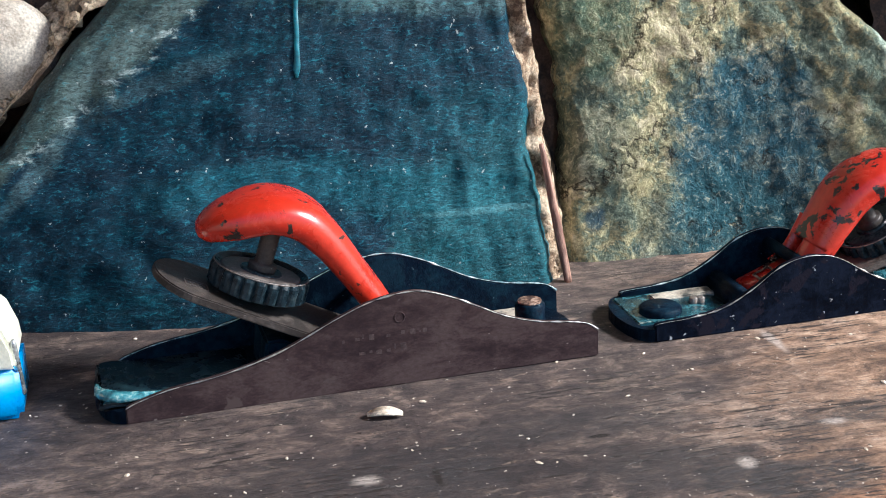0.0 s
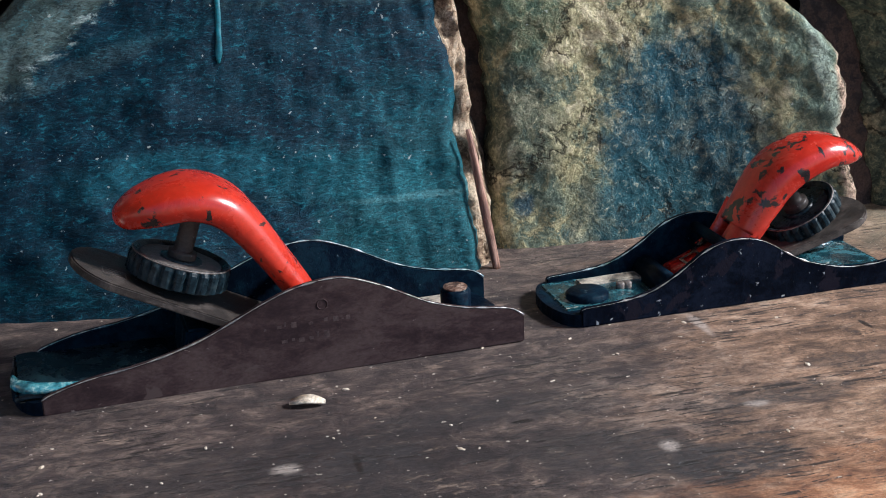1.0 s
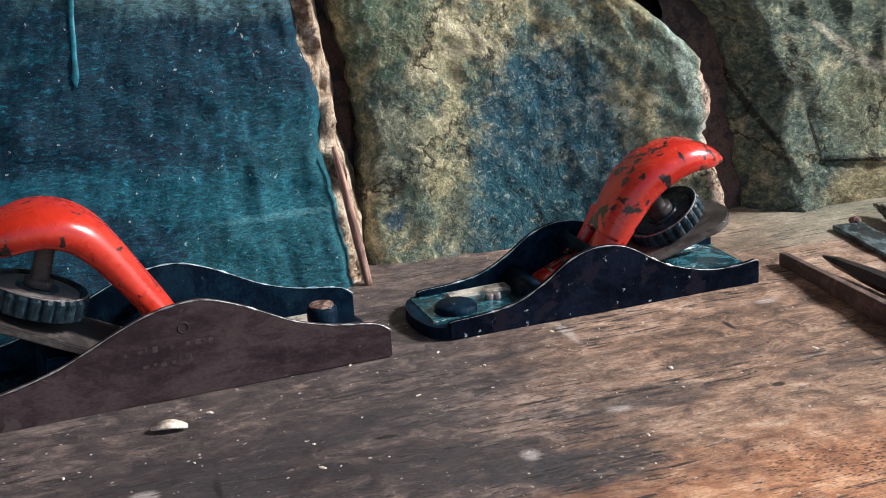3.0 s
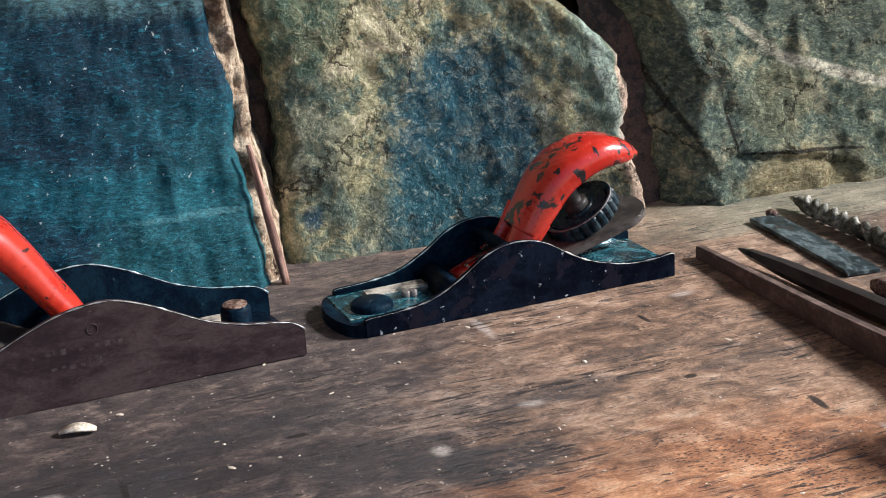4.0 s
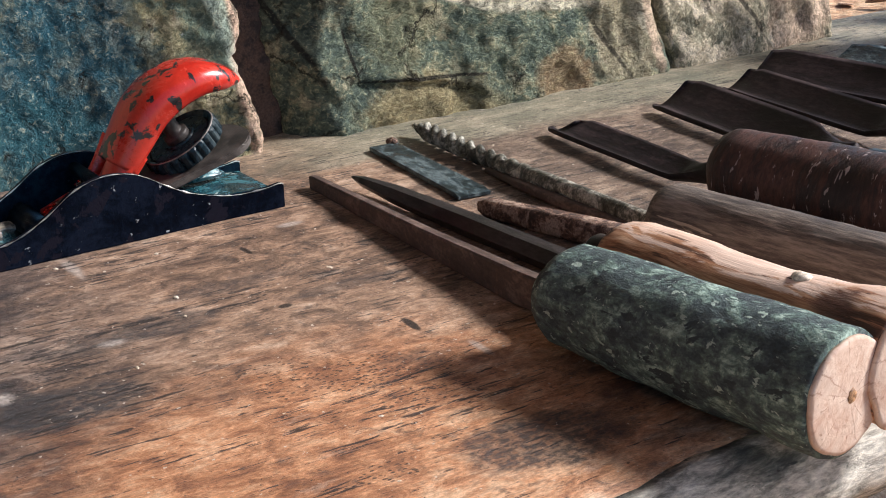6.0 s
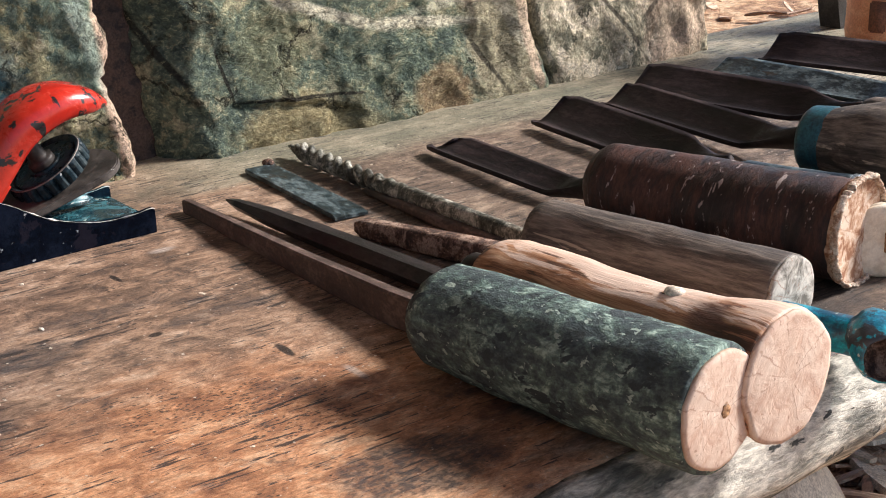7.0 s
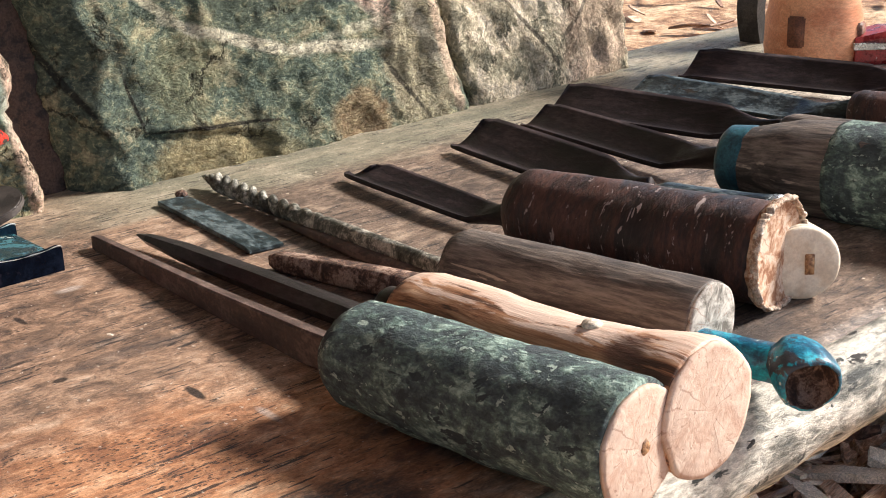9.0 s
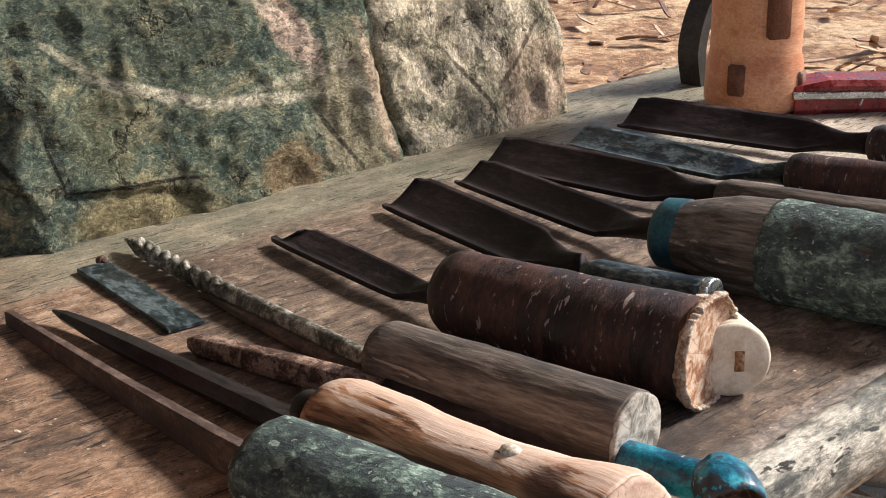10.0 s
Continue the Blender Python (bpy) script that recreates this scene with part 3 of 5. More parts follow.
MAT["black_iron"] = simple("blackened_iron", [(0.3, (0.012, 0.009, 0.010)), (0.7, (0.04, 0.031, 0.032))], 60, (0.35, 1, 1), rough=(0.28, 0.45), metal=0.3, relief=0.0003)
MAT["rust"] = simple("rusty_scaled_iron", [(0.3, (0.05, 0.025, 0.018)), (0.5, (0.16, 0.085, 0.055)), (0.72, (0.36, 0.25, 0.19))], 160, rough=(0.7, 0.9), relief=0.0009, fine=500, strength=0.8)
MAT["brown_bar"] = simple("brown_rusted_bar", [(0.2, (0.055, 0.034, 0.028)), (0.55, (0.095, 0.060, 0.048)), (0.85, (0.18, 0.12, 0.095))], 110, (0.7, 1, 1), rough=(0.6, 0.8), metal=0.0, relief=0.0004, vary=0.2)
MAT["slate_steel"] = simple("blue_grey_steel", [(0.3, (0.02, 0.03, 0.035)), (0.55, (0.055, 0.08, 0.09)), (0.75, (0.15, 0.19, 0.20))], 110, (0.5, 1, 1), rough=(0.3, 0.5), metal=0.4, relief=0.0004, wear=((0.05, 0.04, 0.03), 90, 0.64))
MAT["auger"] = simple("verdigris_auger_steel", [(0.2, (0.035, 0.032, 0.026)), (0.5, (0.13, 0.125, 0.10)), (0.8, (0.50, 0.47, 0.40))], 120, rough=(0.45, 0.7), metal=0.3, relief=0.0006, strength=0.7)
MAT["bark_green"] = simple("lichen_green_bark", [(0.2, (0.035, 0.050, 0.053)), (0.45, (0.070, 0.098, 0.096)), (0.65, (0.115, 0.17, 0.145)), (0.85, (0.30, 0.39, 0.33))], 120, (0.7, 1, 1), rough=(0.75, 0.9), relief=0.0009, fine=330, strength=0.8, specks=((0.36, 0.44, 0.38), 230, 0.62), wear=((0.035, 0.046, 0.050), 60, 0.58))
MAT["bark_cherry"] = simple("dark_cherry_bark", [(0.2, (0.014, 0.009, 0.010)), (0.5, (0.036, 0.016, 0.014)), (0.8, (0.085, 0.036, 0.027))], 60, (1.4, 0.5, 0.5), rough=(0.45, 0.65), relief=0.0009, fine=260, strength=0.6, specks=((0.34, 0.27, 0.25), 170, 0.62))
MAT["grey_wood"] = simple("grey_weathered_wood", [(0.25, (0.045, 0.035, 0.03)), (0.5, (0.11, 0.085, 0.07)), (0.75, (0.21, 0.17, 0.14))], 90, (0.12, 1, 1), rough=(0.65, 0.85), relief=0.0005, fine=420, strength=0.6, specks=((0.45, 0.36, 0.28), 130, 0.655))
MAT["peeled"] = peeled_material()
MAT["endgrain"] = end_grain("sawn_end_grain", [(0.15, (0.30, 0.14, 0.09)), (0.38, (0.50, 0.31, 0.23)), (0.6, (0.64, 0.47, 0.37)), (0.85, (0.74, 0.60, 0.50))])
MAT["endgrain_orange"] = end_grain("rough_orange_end_grain", [(0.48, (0.28, 0.12, 0.06)), (0.57, (0.50, 0.30, 0.19)), (0.68, (0.70, 0.54, 0.42))])
MAT["endgrain_grey"] = end_grain("grey_end_grain", [(0.48, (0.15, 0.135, 0.115)), (0.58, (0.36, 0.33, 0.29)), (0.70, (0.60, 0.56, 0.50))])
MAT["white_wood"] = simple("white_wood", [(0.3, (0.66, 0.55, 0.42)), (0.7, (0.78, 0.70, 0.58))], 60, rough=(0.55, 0.7), relief=0.0002, fine=300, strength=0.3, vary=0.1)
MAT["pith"] = simple("brown_pith", [(0.3, (0.20, 0.09, 0.04)), (0.7, (0.45, 0.26, 0.13))], 200, relief=0.0005)
MAT["turquoise"] = simple("chipped_turquoise_paint", [(0.25, (0.003, 0.06, 0.11)), (0.5, (0.004, 0.18, 0.28)), (0.8, (0.01, 0.36, 0.46))], 60, rough=(0.3, 0.5), relief=0.0005, wear=((0.03, 0.035, 0.045), 40, 0.55), specks=((0.55, 0.6, 0.56), 90, 0.62), coat=0.2)
MAT["teal_ring"] = simple("teal_painted_ferrule", [(0.3, (0.012, 0.06, 0.085)), (0.7, (0.025, 0.12, 0.15))], 80, rough=(0.35, 0.5), relief=0.0003)
MAT["mallet"] = simple("orange_turned_wood", [(0.3, (0.54, 0.21, 0.10)), (0.7, (0.68, 0.34, 0.19))], 40, (1, 1, 0.2), rough=(0.5, 0.65), relief=0.0003, vary=0.18)
MAT["dark_slot"] = simple("slot_shade_wood", [(0.3, (0.12, 0.045, 0.025)), (0.7, (0.20, 0.08, 0.045))], 60, rough=(0.6, 0.8))
MAT["leather"] = simple("black_leather", [(0.3, (0.012, 0.011, 0.011)), (0.7, (0.04, 0.035, 0.033))], 90, rough=(0.5, 0.65))
MAT["silver"] = simple("bare_silver_metal", [(0.3, (0.35, 0.38, 0.40)), (0.7, (0.62, 0.65, 0.65))], 90, rough=(0.2, 0.4), metal=0.8, relief=0.0002)
MAT["crimson"] = simple("crimson_paint", [(0.3, (0.16, 0.012, 0.016)), (0.7, (0.32, 0.03, 0.03))], 60, rough=(0.25, 0.45), relief=0.0003, specks=((0.6, 0.6, 0.58), 70, 0.66))
MAT["white_plastic"] = simple("white_plastic", [(0.3, (0.74, 0.72, 0.58)), (0.7, (0.82, 0.80, 0.68))], 40, rough=(0.35, 0.5), relief=0.0001, specks=((0.45, 0.45, 0.40), 120, 0.70), vary=0.1)
MAT["blue_plastic"] = simple("bright_blue_plastic", [(0.3, (0.004, 0.20, 0.54)), (0.7, (0.006, 0.27, 0.64))], 40, rough=(0.25, 0.4), relief=0.0001, vary=0.1)


# right edge of an unseen roof added for shade: the sun comes in under it
ADDED_ROOF_EDGE = 2.37


# ---- mesh helpers ----
def mesh_object(name, bm, material, smooth=True):
    me = bpy.data.meshes.new(name)
    bmesh.ops.recalc_face_normals(bm, faces=bm.faces[:])
    bm.to_mesh(me)
    bm.free()
    for p in me.polygons:
        p.use_smooth = smooth
    me.materials.append(MAT[material])
    return new(name, me)


def part(name, bm, material, parent, label="", m=None, smooth=True):
    ob = mesh_object(name, bm, material, smooth)
    ob.parent = parent
    if m is not None:
        ob.matrix_basis = m
    return tagged(ob, label)


def thing(name, place, label, category, group=""):
    ob = new(name)
    ob.empty_display_size = 0.02
    ob.matrix_world = place if isinstance(place, Matrix) else Matrix.Translation(place)
    return tagged(ob, label, category, group)


def loft(rings, bm=None, caps=True):
    bm = bm or bmesh.new()
    rows = [[bm.verts.new(p) for p in r] for r in rings]
    n = len(rows[0])
    for a, b in zip(rows, rows[1:]):
        for i in range(n):
            bm.faces.new((a[i], a[(i + 1) % n], b[(i + 1) % n], b[i]))
    if caps:
        bm.faces.new(rows[0][::-1])
        bm.faces.new(rows[-1])
    return bm


def turned(profile, n=40, rough=0.0, seed=0.0, squash=1.0, bend=0.0):
    """A round body along x from (x, radius) pairs, with lumps of size rough."""
    rings = []
    x0, x1 = profile[0][0], profile[-1][0]
    for x, r in profile:
        s = (x - x0) / max(x1 - x0, 1e-6)
        ring = []
        for i in range(n):
            a = 2 * math.pi * i / n
            d = noise.fractal(Vector((x * 45 + seed, math.cos(a) * 1.3, math.sin(a) * 1.3 + seed)), 0.9, 2.2, 4) * rough
            rr = max(r + d * (1 if r > 0.002 else 0), 0.0003)
            ring.append((x, rr * math.cos(a) + bend * math.sin(s * math.pi), rr * math.sin(a) * squash))
        rings.append(ring)
    return loft(rings)


def dense(profile, step=0.003):
    out = []
    for (xa, ra), (xb, rb) in zip(profile, profile[1:]):
        k = max(1, int(abs(xb - xa) / step))
        for i in range(k):
            out.append((xa + (xb - xa) * i / k, ra + (rb - ra) * i / k))
    out.append(profile[-1])
    return out


def along(p0, p1):
    """A frame at p0 whose x axis runs to p1 and whose z axis stays up."""
    x = (Vector(p1) - Vector(p0)).normalized()
    y = Vector((0, 0, 1)).cross(x)
    y = y.normalized() if y.length > 1e-5 else Vector((0, 1, 0))
    z = x.cross(y)
    m = Matrix((x, y, z)).transposed().to_4x4()
    m.translation = Vector(p0)
    return m


def slab_of(outline, y0, y1, bevel=0.0006):
    """A plate from an outline in x and z, between y0 and y1."""
    bm = bmesh.new()
    a = [bm.verts.new((x, y0, z)) for x, z in outline]
    f = bm.faces.new(a)
    res = bmesh.ops.extrude_face_region(bm, geom=[f])
    vs = [v for v in res["geom"] if isinstance(v, bmesh.types.BMVert)]
    bmesh.ops.translate(bm, verts=vs, vec=(0, y1 - y0, 0))
    if bevel:
        es = [e for e in bm.edges if len(e.link_faces) == 2 and e.calc_face_angle(0) > 0.7]
        bmesh.ops.bevel(bm, geom=es, offset=bevel, segments=2, affect="EDGES")
        for e in bm.edges:
            e.smooth = e.calc_face_angle(0) < 0.45
    return bm


def box(x0, x1, y0, y1, z0, z1, bevel=0.0, seg=2):
    bm = bmesh.new()
    bmesh.ops.create_cube(bm, size=1, matrix=Matrix.LocRotScale(((x0 + x1) / 2, (y0 + y1) / 2, (z0 + z1) / 2), None, (x1 - x0, y1 - y0, z1 - z0)))
    if bevel:
        bmesh.ops.bevel(bm, geom=bm.edges[:], offset=bevel, segments=seg, affect="EDGES")
    return bm


def smooth_line(points, k=6):
    """Catmull-Rom through tuples of any length."""
    out = []
    pts = [points[0], *points, points[-1]]
    for i in range(1, len(pts) - 2):
        for j in range(k):
            t = j / k
            out.append(tuple(0.5 * (2 * b + (c - a) * t + (2 * a - 5 * b + 4 * c - d) * t * t + (3 * b - a - 3 * c + d) * t ** 3)
                             for a, b, c, d in zip(pts[i - 1], pts[i], pts[i + 1], pts[i + 2])))
    out.append(points[-1])
    return out


def lump(radius, seed, squash=(1, 1, 1), sub=3, amount=0.18):
    bm = bmesh.new()
    bmesh.ops.create_icosphere(bm, subdivisions=sub, radius=radius)
    for v in bm.verts:
        d = noise.fractal(v.co / radius * 0.9 + Vector((seed, seed * 1.7, 0)), 1.0, 2.0, 3) * amount
        v.co = Vector([c * s for c, s in zip(v.co * (1 + d), squash)])
    return bm


# ---- setting ----
def build_ground():
    bm = bmesh.new()
    n = 90
    grid = []
    for i in range(n + 1):
        row = []
        for j in range(n + 1):
            u, v = i / n * 2 - 1, j / n * 2 - 1
            x, y = 0.5 + 60 * u * abs(u) ** 1.6, 0.5 + 60 * v * abs(v) ** 1.6
            z = -0.22 + 0.03 * noise.fractal(Vector((x * 1.5, y * 1.5, 0)), 1, 2, 3)
            row.append(bm.verts.new((x, y, z)))
        grid.append(row)
    for i in range(n):
        for j in range(n):
            bm.faces.new((grid[i][j], grid[i + 1][j], grid[i + 1][j + 1], grid[i][j + 1]))
    tagged(mesh_object("ground", bm, "ground"), "dry orange-tan earth strewn with leaf litter", "ground", kind="structure")


def edge_at(points, z):
    if z <= points[0][0]:
        return points[0][1]
    for (za, xa), (zb, xb) in zip(points, points[1:]):
        if z <= zb:
            return xa + (xb - xa) * (z - za) / (zb - za)
    return points[-1][1]


def slab_y(face, x, z, seed, lumps=0.004):
    return face(x, z) + 0.0021 * noise.fractal(Vector((x * 60, z * 60, seed)), 0.75, 2.2, 6) + lumps * noise.fractal(Vector((x * 14, z * 14, seed)), 0.9, 2.3, 3) * 0.8 + lumps * 0.45 * abs(noise.noise(Vector((x * 48, z * 38, seed + 5))))


def build_stone(left, right, z0, z1, face, material, parent, label, depth=0.07, nx=110, nz=90, rag=0.0012, seed=0.0, lumps=0.004, turn=0.007):
    """An upright stone between two ragged side edges; face(x, z) gives its front."""
    bm = bmesh.new()
    rows = []
    for k in range(nz + 1):
        z = z0 + (z1 - z0) * k / nz
        xl = edge_at(left, z) + rag * noise.fractal(Vector((seed, z * 90, 1)), 0.8, 2.1, 4) * 1.5
        xr = edge_at(right, z) + rag * noise.fractal(Vector((seed + 9, z * 90, 2)), 0.8, 2.1, 4) * 1.5
        row = [(xl + 0.004, face(xl, z) + depth, z)]
        for i in range(nx + 1):
            s = i / nx
            x = xl + (xr - xl) * s
            e = min(x - xl, xr - x)
            rnd = turn * max(0.0, 1 - e / 0.006) ** 2
            y = slab_y(face, x, z, seed, lumps) + rnd
            row.append((x, y, z))
        row.append((xr - 0.004, face(xr, z) + depth, z))
        rows.append([bm.verts.new(p) for p in row])
    for a, b in zip(rows, rows[1:]):
        for i in range(len(a) - 1):
            bm.faces.new((a[i], a[i + 1], b[i + 1], b[i]))
        bm.faces.new((a[-1], a[0], b[0], b[-1]))
    bm.faces.new(rows[0])
    bm.faces.new(rows[-1][::-1])
    return part("stone", bm, material, parent, label)


S1R = [(-0.02, 0.0705), (0.01, 0.0695), (0.029, 0.0672), (0.056, 0.0635), (0.081, 0.0655), (0.102, 0.0595), (0.119, 0.058), (0.2, 0.053)]
S1L = [(-0.02, -0.235), (0.035, -0.195), (0.05, -0.178), (0.072, -0.157), (0.087, -0.145), (0.107, -0.128), (0.119, -0.116), (0.130, -0.104), (0.16, -0.06), (0.2, -0.03)]
S2L = [(-0.02, 0.081), (0.015, 0.080), (0.028, 0.083), (0.054, 0.086), (0.088, 0.085), (0.118, 0.078), (0.2, 0.07)]
S2R = [(-0.02, 0.252), (0.014, 0.252), (0.043, 0.244), (0.056, 0.250), (0.077, 0.246), (0.097, 0.228), (0.12, 0.205), (0.3, 0.20)]
S3L = [(-0.02, 0.275), (0.0, 0.273), (0.03, 0.269), (0.06, 0.269), (0.08, 0.266), (0.096, 0.256), (0.12, 0.240), (0.3, 0.23)]
S3R = [(-0.02, 0.499), (0.012, 0.494), (0.029, 0.488), (0.05, 0.484), (0.083, 0.482), (0.3, 0.478)]
S4L = [(-0.02, 0.503), (0.012, 0.500), (0.029, 0.493), (0.05, 0.488), (0.083, 0.485), (0.3, 0.482)]
S4R = [(-0.02, 0.630), (0.045, 0.629), (0.065, 0.622), (0.1, 0.60), (0.3, 0.56)]


def face1(x, z):
    far = max(0.0, -0.09 - x + max(0, z - 0.05) * 0.9)
    return 0.512 + 0.20 * z + 0.25 * far


def face2(x, z):
    return 0.534 + 0.14 * z - 0.020 * min(max((x - 0.17) / 0.08, 0), 1) + 0.006 * min(max((0.095 - x) / 0.02, 0), 1)


def face3(x, z):
    wide = 0.020 + 0.010 * noise.noise(Vector((2, 0, z * 45)))
    flank = 0.019 * max(0.0, 1 - (x - edge_at(S3L, z)) / wide) ** 1.2
    line = 0.0205 - 0.004 * (x - 0.305) / 0.03 - 0.25 * max(0.0, x - 0.35) + 0.0015 * noise.noise(Vector((x * 120, 0, 5)))
    inside = min(max((x - 0.302) / 0.006, 0), 1) * min(max((0.385 - x) / 0.01, 0), 1)
    groove = 0.004 * math.exp(-((z - line) / 0.0016) ** 2) * inside + 0.0022 * inside * min(max((line - z) / 0.002, 0), 1)
    return 0.519 + 0.13 * z + flank + groove


def face4(x, z):
    return 0.521 + 0.16 * z + 0.10 * max(0, x - 0.59)


def build_wall():
    bm = box(-0.8, 0.60, 0.63, 0.70, -0.3, 0.34)
    wall = tagged(mesh_object("wall_north", bm, "mortar", False), "rough stone wall of big upright slabs", "wall", kind="structure")
    build_stone(S1L, S1R, -0.03, 0.20, face1, "slab_blue", wall, "dark blue slate slab with a turquoise paint drip", nx=170, seed=3.1, lumps=0.0015)
    build_stone(S2L, S2R, -0.03, 0.30, face2, "slab_ochre", wall, "mossy ochre and blue-green stone", nx=110, nz=140, rag=0.0016, seed=7.7, lumps=0.0042)
    build_stone(S3L, S3R, -0.03, 0.30, face3, "slab_green", wall, "grey-green stone with pale veins", nx=150, nz=150, rag=0.0012, seed=12.3, lumps=0.006, turn=0.002)
    build_stone(S4L, S4R, -0.03, 0.30, face4, "slab_tan", wall, "pale tan broken stone", nx=90, nz=120, rag=0.002, seed=17.9, lumps=0.007, turn=0.003)
    # clay packed into the joint between the first two slabs
    left = [(-0.02, 0.066), (0.03, 0.063), (0.056, 0.059), (0.081, 0.061), (0.119, 0.053), (0.2, 0.043)]
    right = [(-0.02, 0.088), (0.03, 0.086), (0.06, 0.080), (0.09, 0.079), (0.2, 0.07)]
    bm = bmesh.new()
    rows = []
    for k in range(90):
        z = -0.02 + 0.2 * k / 89
        row = []
        for i in range(14):
            x = edge_at(left, z) + (edge_at(right, z) - edge_at(left, z)) * i / 13
            y = 0.521 + 0.18 * z + 0.035 * max(0, (i - 7) / 6) + 0.008 * noise.fractal(Vector((x * 110, z * 70, 4)), 0.8, 2.2, 5)
            row.append(bm.verts.new((x, y, z)))
        rows.append(row)
    for a, b in zip(rows, rows[1:]):
        for i in range(13):
            bm.faces.new((a[i], a[i + 1], b[i + 1], b[i]))
    for x0, x1, y0 in ((0.070, 0.100, 0.556), (0.236, 0.300, 0.541)):
        deep = bmesh.new()
        rows = []
        for k in range(60):
            z = -0.02 + 0.3 * k / 59
            rows.append([deep.verts.new((x0 + (x1 - x0) * i / 11, y0 + 0.14 * z + 0.007 * noise.fractal(Vector((x0 * 40 + i * 0.4, z * 60, 8)), 0.8, 2.2, 4), z)) for i in range(12)])
        for a, b in zip(rows, rows[1:]):
            for i in range(11):
                deep.faces.new((a[i], a[i + 1], b[i + 1], b[i]))
        part("joint_bottom", deep, "mortar", wall, "dark brown earth deep in the joint")
    part("joint_filling", bm, "clay", wall, "crumbling tan clay in the joint")
    # paint drip on the slab
    rings = []
    for k in range(60):
        z = 0.0965 + 0.075 * k / 59
        x = -0.0342 + 0.007 * k / 59 + 0.0006 * noise.noise(Vector((0, z * 120, 0)))
        r = 0.0011 * (0.35 + 0.65 * min(k / 3, 1)) + 0.0004 * math.exp(-((k - 3) / 3) ** 2)
        y = slab_y(face1, x, z, 3.1, 0.0015)
        rings.append([(x + r * math.cos(a), y - 0.0005 - 0.0006 * math.sin(a), z) for a in [2 * math.pi * q / 10 for q in range(10)]])
    part("paint_drip", loft(rings), "drip", wall, "turquoise paint drip")
    # unseen west wall, added so that light enters mostly from the right
    bm = box(-3.15, -3.0, -1.9, 2.5, -0.3, 2.0)
    tagged(mesh_object("unseen_wall_west", bm, "plaster", False), "unseen plain wall added to keep light off the left", "wall", kind="structure")
    # unseen roof, added so that the bench darkens towards the left
    bm = box(-3.15, ADDED_ROOF_EDGE, -0.95, 2.6, 2.0, 2.12)
    tagged(mesh_object("ceiling", bm, "plaster", False), "unseen plain roof added to shade the left of the bench", "ceiling", kind="structure")


def front_edge(x):
    base = 0.181 + 0.05 * min(max(x - 0.3, -0.2), 0.15)
    return base + 0.0025 * noise.fractal(Vector((x * 25, 0, 3)), 0.9, 2, 4)


def bench_strip(parent, name, section, label, material="bench"):
    """A long strip of the bench from its cross-section at each x."""
    bm = bmesh.new()
    rows = []
    for i in range(421):
        x = -0.6 + 1.41 * i / 420
        rows.append([(x, y, z) for y, z in section(x)])
    loft(rows, bm)
    part(name, bm, material, parent, label)


def board_section(x):
    f = front_edge(x)
    pts = [(0.56, -0.034), (0.56, -0.0005)]
    for j in range(40):
        y = 0.555 - (0.555 - f - 0.014) * j / 39
        pts.append((y, 0.0007 * noise.fractal(Vector((x * 7, y * 55, 1)), 0.9, 2.1, 4) - 0.0002))
    pts.append((f + 0.014, -0.034))
    return pts


def edge_section(x):
    f = front_edge(x)
    top = 0.0007 * noise.fractal(Vector((x * 7, (f + 0.014) * 55, 1)), 0.9, 2.1, 4) - 0.0002
    pts = [(f + 0.0138, -0.034), (f + 0.0138, top)]
    for a in range(1, 10):
        t = a / 9 * math.pi * 0.62
        pts.append((f + 0.014 - 0.014 * math.sin(t), top - 0.017 * (1 - math.cos(t)) + 0.0012 * noise.noise(Vector((x * 45, a * 0.6, 0)))))
    pts.append((f + 0.010, -0.034))
    return pts


def build_bench():
    b = thing("workbench", (0, 0, 0), "weathered brown plank bench top set on rocks", "bench")
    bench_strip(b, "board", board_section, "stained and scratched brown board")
    bench_strip(b, "waney_edge", edge_section, "rounded whitish-grey waney edge", "waney")


build_ground()
build_wall()
build_bench()


# ---- planes ----
def cheek_pair(parent, prof, width, near_mat, far_mat, near_label=""):
    line = smooth_line(prof[1:-1], 4)
    outline = [prof[0], *line, prof[-1]]
    part("cheek", slab_of(outline, 0, 0.003, 0.0005), near_mat, parent, near_label)
    part("cheek", slab_of(outline, width - 0.003, width, 0.0005), far_mat, parent)
    # bright worn rim along the near cheek's top
    rings = []
    for i, (x, z) in enumerate(line):
        a, b = line[max(i - 1, 0)], line[min(i + 1, len(line) - 1)]
        t = Vector((b[0] - a[0], 0, b[1] - a[1])).normalized()
        nrm = Vector((-t.z, 0, t.x))
        w = max(0.00008, 0.00018 + 0.0009 * noise.noise(Vector((x * 260, prof[2][1] * 900, 0))))
        c = Vector((x, 0.0004, z))
        rings.append([tuple(c + nrm * w * math.cos(q) + Vector((0, w, 0)) * math.sin(q)) for q in (0, math.pi / 2, math.pi, 1.5 * math.pi)])
    part("bright_rim", loft(rings), "edge_steel", parent, "bright worn edge")
    # far cheek: the sky's highlight on its enamel edge, painted as a pale strip
    part("bright_rim", loft(rings), "edge_glint", parent, "pale teal highlight painted along the far edge", Matrix.Translation((0, width - 0.003, 0.0001)))


